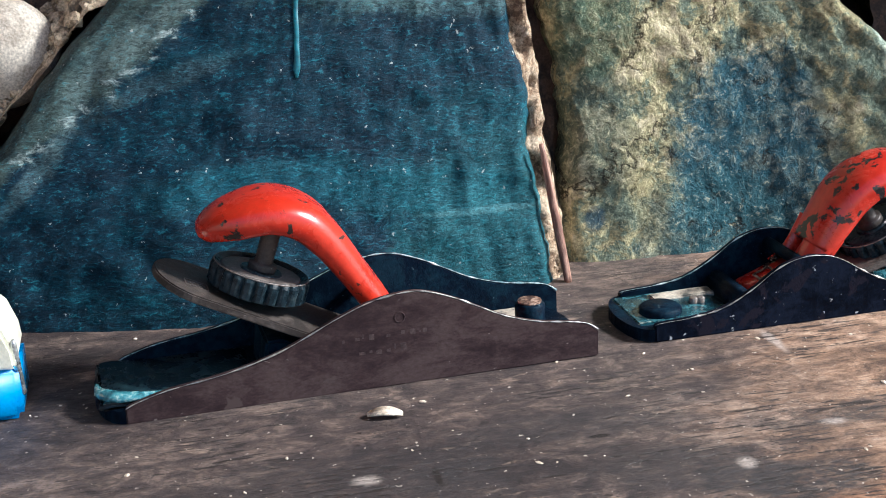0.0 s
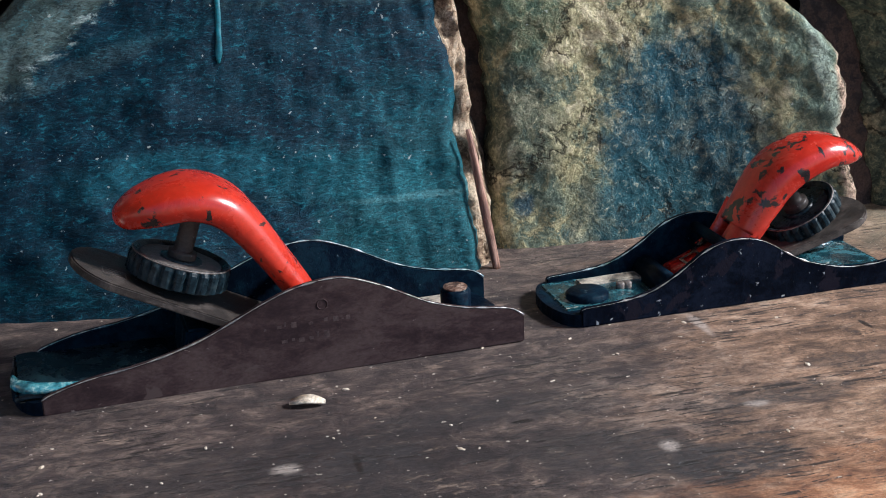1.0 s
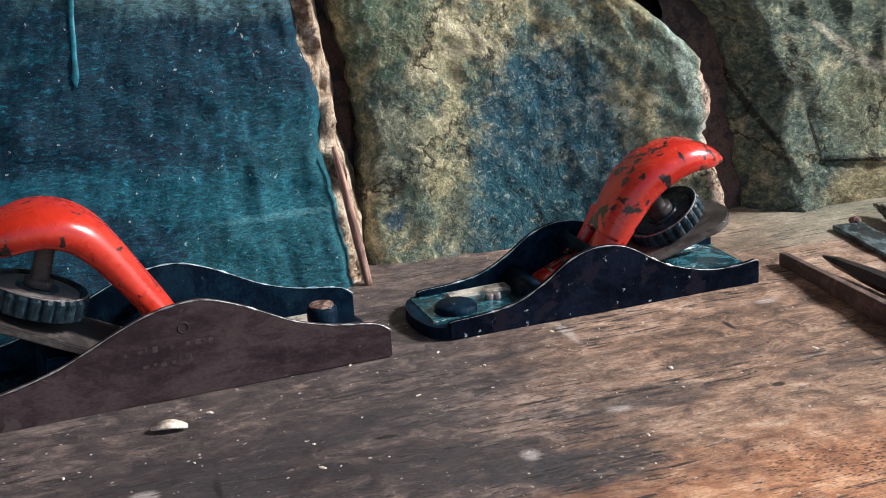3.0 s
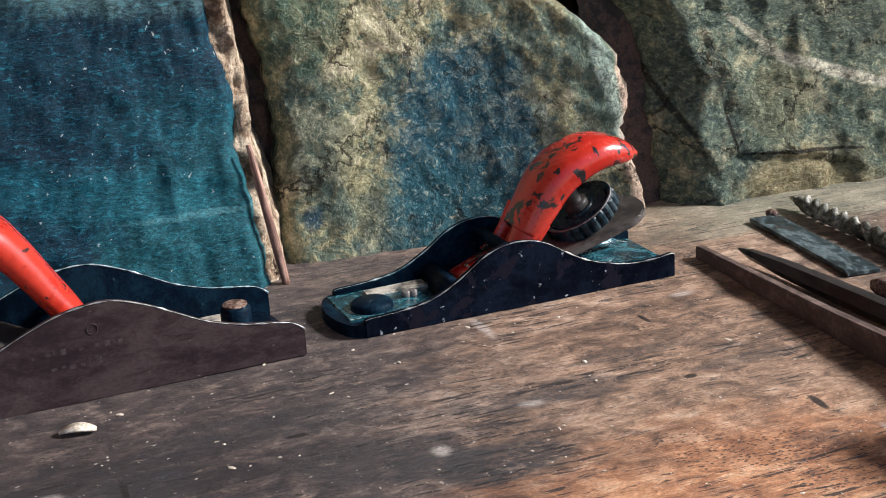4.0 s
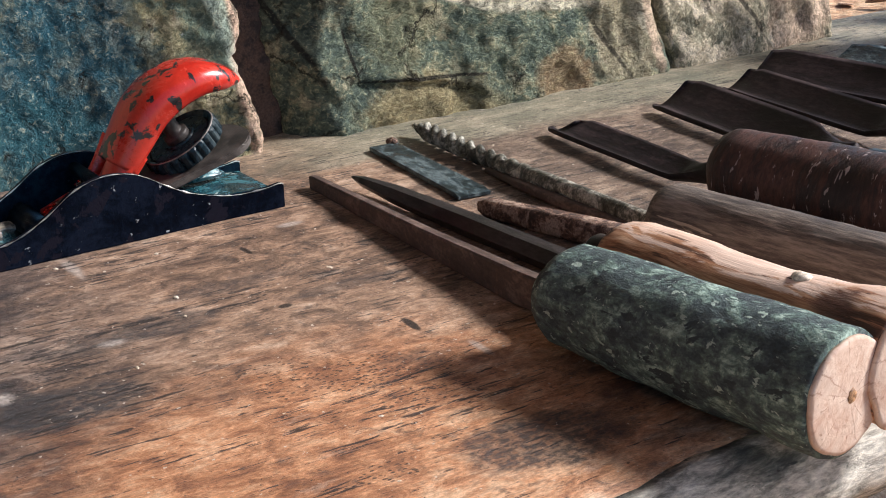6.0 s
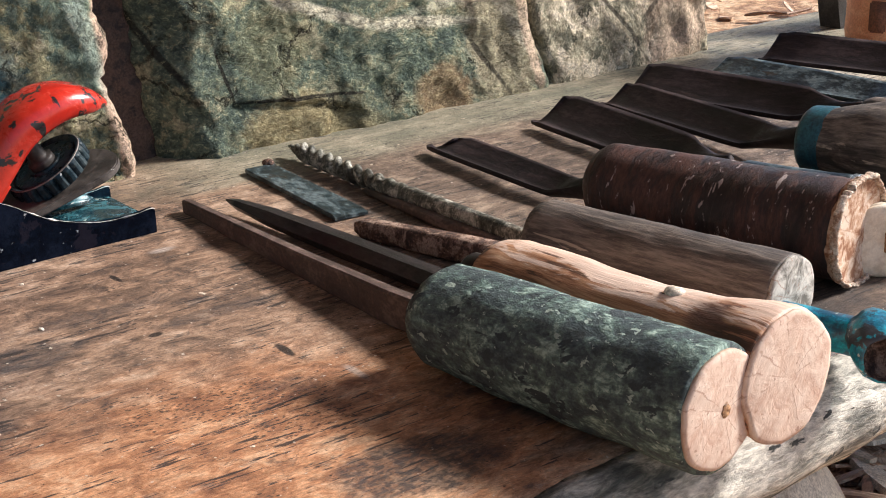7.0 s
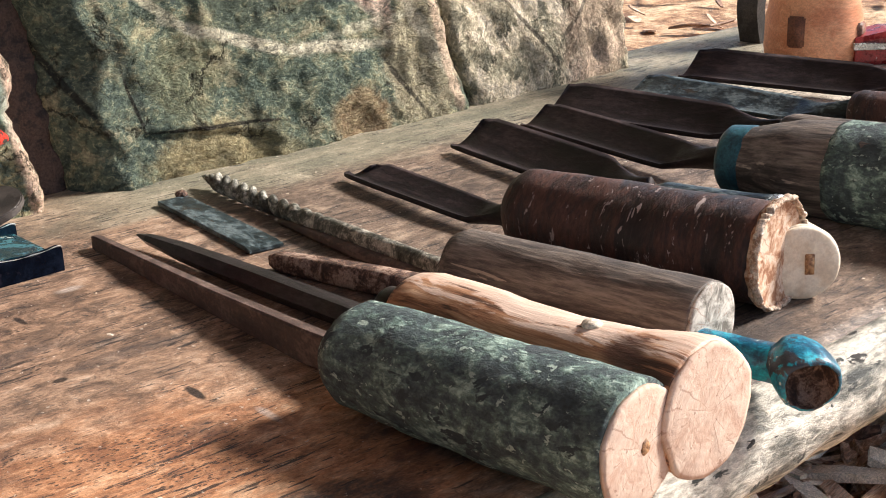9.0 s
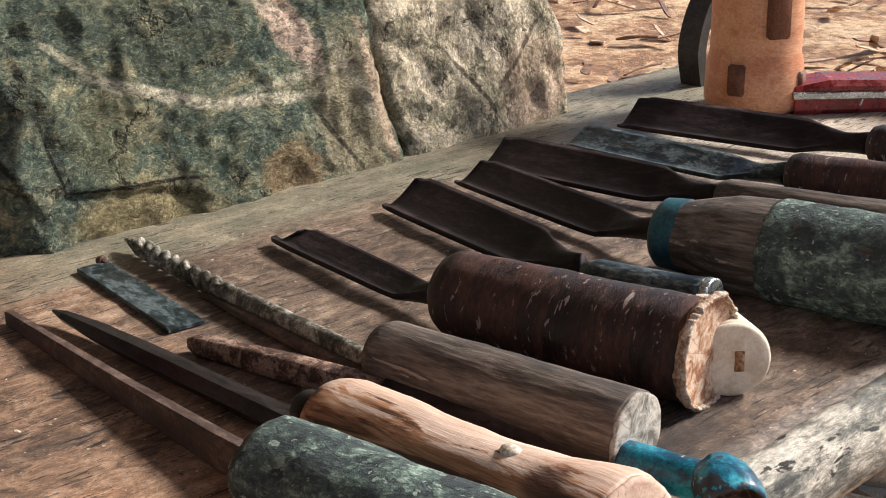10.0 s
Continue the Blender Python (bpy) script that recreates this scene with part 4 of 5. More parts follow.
def sole_plate(parent, length, width, left_nose, right_nose, material):
    pts = []
    for i in range(13):
        a = math.pi / 2 + math.pi * i / 12
        pts.append((left_nose * math.cos(a), width / 2 + (width / 2 - 0.0008) * math.sin(a)))
    for i in range(13):
        a = -math.pi / 2 + math.pi * i / 12
        pts.append((length + right_nose * math.cos(a), width / 2 + (width / 2 - 0.0008) * math.sin(a)))
    bm = bmesh.new()
    f = bm.faces.new([bm.verts.new((x, y, 0.0002)) for x, y in pts])
    res = bmesh.ops.extrude_face_region(bm, geom=[f])
    bmesh.ops.translate(bm, verts=[v for v in res["geom"] if isinstance(v, bmesh.types.BMVert)], vec=(0, 0, 0.005))
    part("sole", bm, material, parent, smooth=False)


def plate_iron(parent, p_top, p_low, mid_y, width, material, nose):
    """The flat cutting iron with a rounded upper end."""
    m = along((p_low[0], mid_y, p_low[1]), (p_top[0], mid_y, p_top[1]))
    length = math.dist(p_low, p_top)
    pts = [(0, -width / 2), (length - nose, -width / 2)]
    for i in range(1, 16):
        a = -math.pi / 2 + math.pi * i / 16
        pts.append((length - nose + nose * math.cos(a), width / 2 * math.sin(a)))
    pts += [(length - nose, width / 2), (0, width / 2)]
    bm = bmesh.new()
    f = bm.faces.new([bm.verts.new((x, y, 0)) for x, y in pts])
    res = bmesh.ops.extrude_face_region(bm, geom=[f])
    bmesh.ops.translate(bm, verts=[v for v in res["geom"] if isinstance(v, bmesh.types.BMVert)], vec=(0, 0, 0.003))
    es = [e for e in bm.edges if e.calc_face_angle(0) > 0.7]
    bmesh.ops.bevel(bm, geom=es, offset=0.0005, segments=2, affect="EDGES")
    part("cutting_iron", bm, material, parent, "brown oxidised flat iron", m, False)


def iron_mark(parent, p_top, p_low, mid_y):
    """A small stamped square outline near the iron's upper end."""
    m = along((p_low[0], mid_y, p_low[1]), (p_top[0], mid_y, p_top[1]))
    length = math.dist(p_low, p_top)
    for x0, x1, y0, y1 in ((0, 0.009, 0, 0.0004), (0, 0.009, 0.0066, 0.007), (0, 0.0004, 0, 0.007), (0.0086, 0.009, 0, 0.007), (0.002, 0.007, 0.002, 0.0024), (0.002, 0.007, 0.0045, 0.0049)):
        part("stamp", box(length - 0.020 + x0, length - 0.020 + x1, y0 - 0.002, y1 - 0.002, 0.0029, 0.0031), "edge_dull", parent, "worn stamped square", m, False)


def wheel(parent, centre, axis, radius, thick, material):
    """Knurled adjusting wheel with a dished top."""
    m = along(centre, Vector(centre) + Vector(axis))
    bm = bmesh.new()
    n = 144
    rings = []
    for x, r, k in ((0, radius * 0.80, 0), (0.0008, radius * 0.93, 0), (0.0014, radius, 1), (thick - 0.0018, radius, 1), (thick - 0.0009, radius * 0.97, 0.6), (thick, radius * 0.93, 0), (thick - 0.0006, radius * 0.87, 0), (thick - 0.0018, radius * 0.80, 0), (thick - 0.0020, radius * 0.45, 0), (thick - 0.0005, radius * 0.40, 0), (thick - 0.0005, radius * 0.2, 0)):
        ring = []
        for i in range(n):
            a = 2 * math.pi * i / n
            dip = (1.0, 0.35, 0.0, 0.0, 0.0, 0.35)[i % 6] if k else 0.0
            rr = r * (1 - 0.075 * k * dip)
            ring.append((x, rr * math.cos(a), rr * math.sin(a)))
        rings.append(ring)
    loft(rings, bm)
    rub = []
    for i in range(n + 1):
        a = 2 * math.pi * i / n
        rub.append([(thick - 0.0004 + 0.00035 * math.cos(q), (radius * 0.945 + 0.00035 * math.sin(q)) * math.cos(a), (radius * 0.945 + 0.00035 * math.sin(q)) * math.sin(a)) for q in (0, 1.57, 3.14, 4.71)])
    w = part("adjusting_wheel", bm, material, parent, "knurled blue-black adjusting wheel", m, False)
    part("rubbed_rim", loft(rub, caps=False), "edge_dull", w, "rubbed pale rim")
    part("face_plate", turned([(thick - 0.0022, radius * 0.80), (thick - 0.0012, radius * 0.80), (thick - 0.0010, radius * 0.76), (thick - 0.0012, radius * 0.30)], 40), "edge_dull" if radius > 0.018 else "wheel_black", w, "dull face plate")
    bm = turned(dense([(thick - 0.001, 0.0052), (thick + 0.002, 0.0052), (thick + 0.0021, 0.0036), (thick + 0.016, 0.0036)], 0.0008), 20)
    for v in bm.verts:
        if v.co.x > thick + 0.0025 and round(v.co.x / 0.0008) % 2:
            v.co.y *= 0.88
            v.co.z *= 0.88
    part("screw", bm, "iron_blade", w, "threaded steel screw")


def lever(parent, line, mid_y, material, label):
    """Loft along (x, z, half thickness, half width)."""
    pts = smooth_line(line, 6)
    rings = []
    for i, (x, z, ht, hw) in enumerate(pts):
        a, b = pts[max(i - 1, 0)], pts[min(i + 1, len(pts) - 1)]
        t = Vector((b[0] - a[0], 0, b[1] - a[1])).normalized()
        up = Vector((-t.z, 0, t.x))
        if up.z < 0:
            up = -up
        ring = []
        for k in range(28):
            q = 2 * math.pi * k / 28
            c, s = math.cos(q), math.sin(q)
            sy = math.copysign(abs(c) ** 0.75, c)
            sz = math.copysign(abs(s) ** (0.85 if s > 0 else 0.6), s) * (1 if s > 0 else 0.75)
            ring.append(tuple(Vector((x, mid_y, z)) + up * ht * sz + Vector((0, hw * sy, 0))))
        rings.append(ring)
    return part("lever_cap", loft(rings), material, parent, label)


def rod_part(name, p0, p1, r, material, parent, label="", n=16):
    length = (Vector(p1) - Vector(p0)).length
    b = min(r * 0.25, 0.001)
    return part(name, turned([(0, r - b), (b, r), (length - b, r), (length, r - b)], n), material, parent, label, along(p0, p1))


def build_plane_one():
    p = thing("block_plane", pose(-0.114, 0.422, -0.0003, 0, 0, 2.9), "block plane with a red lever cap and mauve-brown bare steel side", "hand plane", "block planes on the bench")
    w = 0.0495
    prof = [(0, 0), (0, 0.006), (0.004, 0.0078), (0.016, 0.011), (0.036, 0.014), (0.056, 0.0195), (0.077, 0.029), (0.091, 0.034), (0.106, 0.0355), (0.119, 0.0315), (0.130, 0.026), (0.140, 0.021), (0.153, 0.017), (0.166, 0.015), (0.172, 0.0135), (0.176, 0.0105), (0.176, 0)]
    cheek_pair(p, prof, w, "bare_steel", "japan", "bare oxidised steel side")
    sole_plate(p, 0.166, w, 0.010, 0.008, "japan")
    bm = bmesh.new()
    rings = []
    for i in range(25):
        a = 2 * math.pi * i / 24
        rings.append([(0.0995 + rr * math.cos(a), yy, 0.0265 + rr * math.sin(a)) for rr, yy in ((0.0016, 0.0001), (0.0022, 0.0001), (0.0020, -0.0002), (0.0018, -0.0002))])
    part("rivet_ring", loft(rings, bm, False), "bare_steel", p, "faint round stamp")
    mark = random.Random(4)
    for row, z in enumerate((0.0195, 0.0140)):
        x = 0.078 + 0.006 * row
        while x < 0.110 - 0.004 * row:
            wd = mark.uniform(0.0005, 0.0022)
            if mark.random() < 0.7:
                part("stamp", box(x, x + wd, -0.00005, 0.0002, z + mark.uniform(-0.0006, 0.0006), z + mark.uniform(0.0006, 0.0026), 0), "stamp_steel", p, "worn stamped mark", None, False)
            x += wd + mark.uniform(0.0006, 0.0022)
    # raised heel with its glossy chipped edge and the sloping bed
    part("heel", slab_of(smooth_line([(-0.0082, 0.0045), (-0.0082, 0.0066), (-0.003, 0.0074), (0.006, 0.0066), (0.022, 0.0058), (0.042, 0.0060), (0.05, 0.0045)], 3), 0.0035, w - 0.0035, 0.0012), "black_gloss", p, "glossy black hollowed heel")
    rings = []
    path = smooth_line([(0.022, 0.0040, 0.0092, 0.0006), (0.010, 0.0046, 0.0086, 0.0014), (-0.001, 0.0074, 0.0080, 0.0026), (-0.0062, 0.0125, 0.0076, 0.0025), (-0.0082, 0.0185, 0.0072, 0.0013), (-0.0088, 0.0250, 0.0070, 0.0006)], 5)
    for i, (x, y, z, r) in enumerate(path):
        a, b = path[max(i - 1, 0)], path[min(i + 1, len(path) - 1)]
        side = Vector((b[1] - a[1], a[0] - b[0], 0)).normalized()
        rings.append([tuple(Vector((x, y, z)) + side * r * 1.3 * math.cos(q) + Vector((0, 0, r * 0.75 * math.sin(q)))) for q in [2 * math.pi * k / 12 for k in range(12)]])
    part("heel_lip", loft(rings), "lip_enamel", p, "chipped glossy teal and white enamel lip")
    part("bed", slab_of([(0.05, 0.004), (0.052, 0.020), (0.058, 0.020), (0.092, 0.004)], 0.010, w - 0.010, 0.001), "japan", p)
    part("toe_pad", slab_of([(0.128, 0.004), (0.128, 0.0065), (0.160, 0.0065), (0.164, 0.004)], 0.005, w - 0.004, 0.0008), "cream_pale", p, "pale cream toe floor")
    plate_iron(p, (0.015, 0.0465), (0.100, 0.003), w / 2 + 0.0005, 0.041, "iron_blade", 0.016)
    wheel(p, (0.0515, w / 2, 0.0345), (0.33, 0, 0.94), 0.0186, 0.0095, "wheel_black")
    iron_mark(p, (0.015, 0.0465), (0.100, 0.003), w / 2 - 0.004)
    lever(p, [(0.0325, 0.0595, 0.0015, 0.003), (0.0355, 0.0605, 0.0050, 0.009), (0.045, 0.0630, 0.0078, 0.0150), (0.058, 0.0648, 0.0088, 0.0175), (0.069, 0.0608, 0.0088, 0.0170), (0.0775, 0.0520, 0.0078, 0.0155), (0.0865, 0.0390, 0.0068, 0.0145), (0.0955, 0.0250, 0.0062, 0.0140), (0.1045, 0.0110, 0.0040, 0.0135)], w / 2, "red", "glossy red enamel lever cap with a few chips")
    rod_part("cross_pin", (0.097, 0.002, 0.0265), (0.097, w - 0.002, 0.0265), 0.0025, "japan", p)
    k = rod_part("front_knob", (0.1555, 0.020, 0.004), (0.1555, 0.020, 0.0178), 0.0058, "japan", p, "short black knob with a worn brown top", 24)
    rod_part("knob_top", (0.0136, 0, 0), (0.0143, 0, 0), 0.0046, "rust", k, "worn rusty brown top", 24)


def build_plane_two():
    p = thing("block_plane", pose(0.0865, 0.436, -0.0003, 0, 0, 1.3), "small blue-black block plane with a chipped red lever cap", "hand plane", "block planes on the bench")
    w = 0.042
    prof = [(0, 0), (0, 0.0070), (0.003, 0.0076), (0.015, 0.0083), (0.028, 0.0105), (0.040, 0.0165), (0.052, 0.0245), (0.064, 0.0275), (0.076, 0.0255), (0.088, 0.0185), (0.097, 0.0140), (0.113, 0.0098), (0.127, 0.0096), (0.134, 0.0105), (0.136, 0.0098), (0.136, 0)]
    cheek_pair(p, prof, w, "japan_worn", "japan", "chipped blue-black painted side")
    sole_plate(p, 0.134, w, 0.009, 0.002, "japan")
    part("toe_pad", slab_of([(-0.004, 0.004), (-0.004, 0.0058), (0.034, 0.0062), (0.044, 0.004)], 0.006, w - 0.004, 0.0006), "teal_gloss", p, "glossy teal toe floor")
    part("heel", slab_of([(0.098, 0.004), (0.100, 0.0075), (0.118, 0.0088), (0.1345, 0.0074), (0.1355, 0.004)], 0.0045, w - 0.0045, 0.0012), "teal_gloss", p, "glossy teal heel tray")
    part("toe_streak", slab_of([(0.010, 0.0055), (0.0105, 0.0068), (0.036, 0.0072), (0.040, 0.0050)], w * 0.66, w * 0.84, 0.0005), "cream_pale", p, "pale cream streak on the toe")
    part("heel_lip", slab_of([(0.100, 0.0100), (0.103, 0.0145), (0.121, 0.0135), (0.123, 0.0100)], w * 0.55, w - 0.006, 0.0015), "teal_gloss", p, "glossy teal heel pad")
    part("throat_bridge", slab_of([(0.036, 0.004), (0.038, 0.012), (0.044, 0.013), (0.047, 0.004)], 0.0035, w - 0.0035, 0.0015), "japan", p)
    part("bed", slab_of([(0.072, 0.004), (0.094, 0.014), (0.098, 0.014), (0.100, 0.004)], 0.008, w - 0.008, 0.001), "japan", p)
    plate_iron(p, (0.131, 0.0275), (0.050, 0.0035), w / 2, 0.036, "iron_blade", 0.014)
    wheel(p, (0.1060, w / 2, 0.0245), (-0.52, 0, 0.85), 0.0165, 0.008, "wheel_black")
    cap = lever(p, [(0.0765, 0.0245, 0.0066, 0.0120), (0.083, 0.0340, 0.0080, 0.0130), (0.090, 0.0435, 0.0088, 0.0140), (0.099, 0.0500, 0.0088, 0.0145), (0.110, 0.0530, 0.0078, 0.0135), (0.121, 0.0518, 0.0055, 0.0105), (0.1285, 0.0500, 0.0016, 0.004)], w / 2, "red_chipped", "red enamel lever cap chipped down to black iron")
    # two legs of the lever with the slot between them, then the tongue
    for y, hw in ((w / 2 - 0.0040, 0.0082), (w / 2 + 0.0100, 0.0026)):
        pts = smooth_line([(0.064, 0.0150, 0.0030, hw), (0.070, 0.0180, 0.0042, hw), (0.0755, 0.0230, 0.0060, hw), (0.081, 0.0310, 0.0072, hw)], 4)
        rings = []
        for x, z, ht, hh in pts:
            rings.append([tuple(Vector((x, y, z)) + Vector((-0.75, 0, 0.66)) * ht * math.sin(q) + Vector((0, hh, 0)) * math.cos(q)) for q in [2 * math.pi * i / 16 for i in range(16)]])
        part("lever_leg", loft(rings), "red_chipped", cap)
    part("tongue", slab_of([(0.047, 0.0075), (0.046, 0.0105), (0.066, 0.0185), (0.068, 0.0150)], w / 2 - 0.0085, w / 2 + 0.0085, 0.0008), "red_chipped", cap, "red tongue with a small square mark")
    for x0, x1, y0, y1 in ((-0.004, 0.004, -0.004, -0.003), (-0.004, 0.004, 0.003, 0.004), (-0.004, -0.003, -0.003, 0.003), (0.003, 0.004, -0.003, 0.003)):
        part("mark", box(x0, x1, y0, y1, 0, 0.0004), "rust", cap, "small rusty square outline", Matrix.Translation((0.0555, w / 2, 0.0147)) @ Matrix.Rotation(-0.381, 4, "Y"), False)
    rod_part("cross_pin", (0.0655, 0.002, 0.0215), (0.0655, w - 0.002, 0.0215), 0.0024, "japan", p)
    k = rod_part("front_knob", (0.0085, 0.0165, 0.004), (0.0085, 0.0165, 0.0088), 0.0085, "japan", p, "low round black knob", 32)
    for dx in (0.016, 0.019):
        rod_part("screw_head", (0.0085 + dx, 0.021, 0.005), (0.0085 + dx, 0.021, 0.0085), 0.0018, "edge_dull", p, "small worn screw head", 14)


build_plane_one()
build_plane_two()


# ---- chisels and gouges ----
def taper_bar(sections):
    """Loft of rectangles (x, y centre, half width, z low, z high) along x."""
    rings = []
    for x, y, hw, z0, z1 in sections:
        b = min(hw, (z1 - z0) / 2) * 0.3
        rings.append([(x, y - hw + b, z0), (x, y + hw - b, z0), (x, y + hw, z0 + b), (x, y + hw, z1 - b), (x, y + hw - b, z1), (x, y - hw + b, z1), (x, y - hw, z1 - b), (x, y - hw, z0 + b)])
    return loft(rings)


def gouge_blade(length, width, rise, tip=0.35, neck=0.006, z_neck=0.012, thick=0.0022, low=0.001, skew_by=0.004):
    """A channelled blade: near edge low, far edge raised, narrowing to a round neck at x = 0; the tip is at x = -length."""
    rings = []
    k = 12
    steps = smooth_line([(-1.0, 1 - tip * 0.5), (-0.94, 1.0), (-0.5, 0.97), (-0.28, 0.88), (-0.16, 0.45), (0.0, 0.30)], 5)
    for s, wf in steps:
        x = s * length
        hw = width / 2 * wf
        blend = min(max((s + 0.25) / 0.25, 0), 1)
        top, bot = [], []
        for i in range(k + 1):
            u = i / k * 2 - 1
            y = u * hw
            dish = rise * 1.25 * ((u + 1) / 2) ** 1.35 + 0.0022 * max(0.0, -u - 0.55) / 0.45
            z = low + dish * (1 - blend) + blend * z_neck
            skew = skew_by * (u + 1) / 2 * min(max((-0.3 - s) / 0.5, 0), 1)
            t = thick * (0.5 if s < -0.97 else 1) + blend * neck * (1 - u * u)
            top.append((x + skew, y, z + t))
            bot.append((x + skew, y, max(z - blend * neck * (1 - u * u), 0.0004)))
        rings.append(top + bot[::-1])
    return loft(rings)


def handle_mesh(length, r0, r1, rough, seed, extra=(), round_start=0.006, bend=0.0):
    prof = [(0, r0 * 0.55), (round_start * 0.3, r0 * 0.86), (round_start, r0), *extra, (length - 0.0008, r1), (length, r1 * 0.985)]
    return turned(dense(prof, 0.0025), 48, rough, seed, 1.0, bend)


def end_face(radius, seed, wobble=0.0, thick=0.0012, n=48, dome=0.0004):
    rings = []
    for x, f in ((0, 0.98), (thick, 0.97), (thick + dome * 0.5, 0.9), (thick + dome, 0.55), (thick + dome, 0.12)):
        ring = []
        for i in range(n):
            a = 2 * math.pi * i / n
            r = radius * f * (1 + wobble * noise.fractal(Vector((math.cos(a) * 2, math.sin(a) * 2, seed)), 0.8, 2, 3))
            ring.append((x + 0.0003 * noise.noise(Vector((r * 400, a * 3, seed))), r * math.cos(a), r * math.sin(a)))
        rings.append(ring)
    return loft(rings)


GROUP = "carving tools laid out on the bench"


def tool(label, start, end, category="chisel"):
    """Empty at the joint of blade and handle; returns it with the handle's frame and length."""
    t = thing(category.replace(" ", "_"), (start[0], start[1], 0.0), label, category, GROUP)
    base = Vector((start[0], start[1], 0))
    m = Matrix.Translation(-base) @ along(start, end)
    return t, m, (Vector(end) - Vector(start)).length, base


def blade_frame(base, tip, joint):
    """Frame at the joint with x towards the handle, laid flat on the bench."""
    j, q = Vector((joint[0], joint[1], 0)), Vector((tip[0], tip[1], 0))
    m = along(j, j + (j - q))
    return Matrix.Translation(-base) @ m, (j - q).length


# flat bar chisel with the green bark handle
t, m, ln, base = tool("long square-bladed chisel with a lichen-green bark handle", (0.231, 0.270, 0.0162), (0.244, 0.170, 0.0172))
h = part("handle", handle_mesh(ln, 0.0158, 0.0172, 0.0009, 1.0), "bark_green", t, "green-grey bark handle", m)
part("end_face", end_face(0.0163, 1.5, 0.03), "endgrain", h, "pale pink sawn end grain", Matrix.Translation((ln, 0, 0)))
part("pith", turned([(0, 0.0022), (0.0004, 0.0016)], 14, 0.0010, 3), "pith", h, "small brown pith", Matrix.Translation((ln + 0.0015, 0.001, 0)))
bmx, bl = blade_frame(base, (0.2435, 0.4560), (0.2375, 0.266))
part("blade", taper_bar([(-bl, 0, 0.0014, -0.0006, 0.0050), (-bl * 0.98, 0, 0.0018, -0.0006, 0.0056), (-bl * 0.5, 0, 0.0023, -0.0006, 0.0088), (-bl * 0.2, 0, 0.0026, -0.0004, 0.0118), (0.004, 0, 0.0026, 0.004, 0.0150)]), "brown_bar", t, "brown rusted square blade", bmx, False)

# black pointed gouge with the peeled wood handle
t, m, ln, base = tool("black pointed gouge with a peeled pale wood handle", (0.2635, 0.283, 0.0150), (0.2698, 0.1705, 0.0184), "gouge")
prof = [(0.012, 0.0150), (0.03, 0.0148), (0.05, 0.0140), (0.068, 0.0142), (0.08, 0.0150), (0.09, 0.0158), (0.098, 0.0172), (0.104, 0.0181), (0.109, 0.0184)]
h = part("handle", handle_mesh(ln, 0.0140, 0.0182, 0.0006, 5.0, prof), "peeled", t, "knotty peeled wood handle", m)
part("end_face", end_face(0.0183, 2.5, 0.05), "endgrain", h, "pale sawn end grain", Matrix.Translation((ln, 0, 0)))
part("knot", lump(0.0026, 4.0, (1.3, 1, 0.6), 2), "palechip", h, "small pale knot", Matrix.Translation((0.077, -0.002, 0.0150)))
part("ferrule", turned([(-0.010, 0.006), (-0.009, 0.0066), (0.002, 0.0072)], 24), "black_iron", t, "short black ferrule", m)
bmx, bl = blade_frame(base, (0.2565, 0.445), (0.2665, 0.285))
part("blade", turned(dense([(-bl, 0.0006), (-bl * 0.95, 0.0024), (-bl * 0.8, 0.0044), (-bl * 0.5, 0.0054), (-bl * 0.15, 0.0054), (0.002, 0.0050)], 0.004), 6, 0.0003, 4, 0.85), "black_iron", t, "glossy black pointed blade", bmx @ Matrix.Translation((0, 0, 0.0046)), False)

# auger bit with the grey wooden handle
t, m, ln, base = tool("twisted auger bit with a grey weathered wooden handle", (0.3085, 0.313, 0.0130), (0.3230, 0.2135, 0.0136), "auger")
h = part("handle", handle_mesh(ln, 0.0122, 0.0136, 0.0006, 9.0), "grey_wood", t, "grey weathered wooden handle", m)
part("end_face", end_face(0.0136, 3.5, 0.03), "endgrain_grey", h, "grey sawn end grain", Matrix.Translation((ln, 0, 0)))
bmx, bl = blade_frame(base, (0.3185, 0.4985), (0.3095, 0.309))
rings = []
for i in range(201):
    s = i / 200
    x = -bl + bl * 0.98 * s
    r = 0.0008 + 0.0041 * min(s / 0.08, 1) - 0.0008 * s
    twist = 2 * math.pi * 11 * (min(s, 0.7) ** 0.85)
    fade = 1 - min(max((s - 0.25) / 0.35, 0), 1)
    zc = 0.0046 + 0.005 * max(0, s - 0.5)
    ring = []
    for k in range(20):
        q = 2 * math.pi * k / 20
        w = abs(math.cos(q - twist)) ** 1.2
        rr = r * ((1 - 0.58 * fade) + 0.58 * fade * w)
        ring.append((x, rr * math.cos(q) * 0.8, zc + rr * math.sin(q)))
    rings.append(ring)
part("shank", taper_bar([(-bl * 0.62, -0.004, 0.001, 0.0004, 0.0024), (-bl * 0.4, -0.0045, 0.0022, 0.0004, 0.0045), (-bl * 0.05, -0.0035, 0.0030, 0.0006, 0.0062), (0, -0.001, 0.003, 0.002, 0.008)]), "brown_bar", t, "brown forged shank", bmx)
part("bit", loft(rings), "auger", t, "twisted grey-green auger bit", bmx)

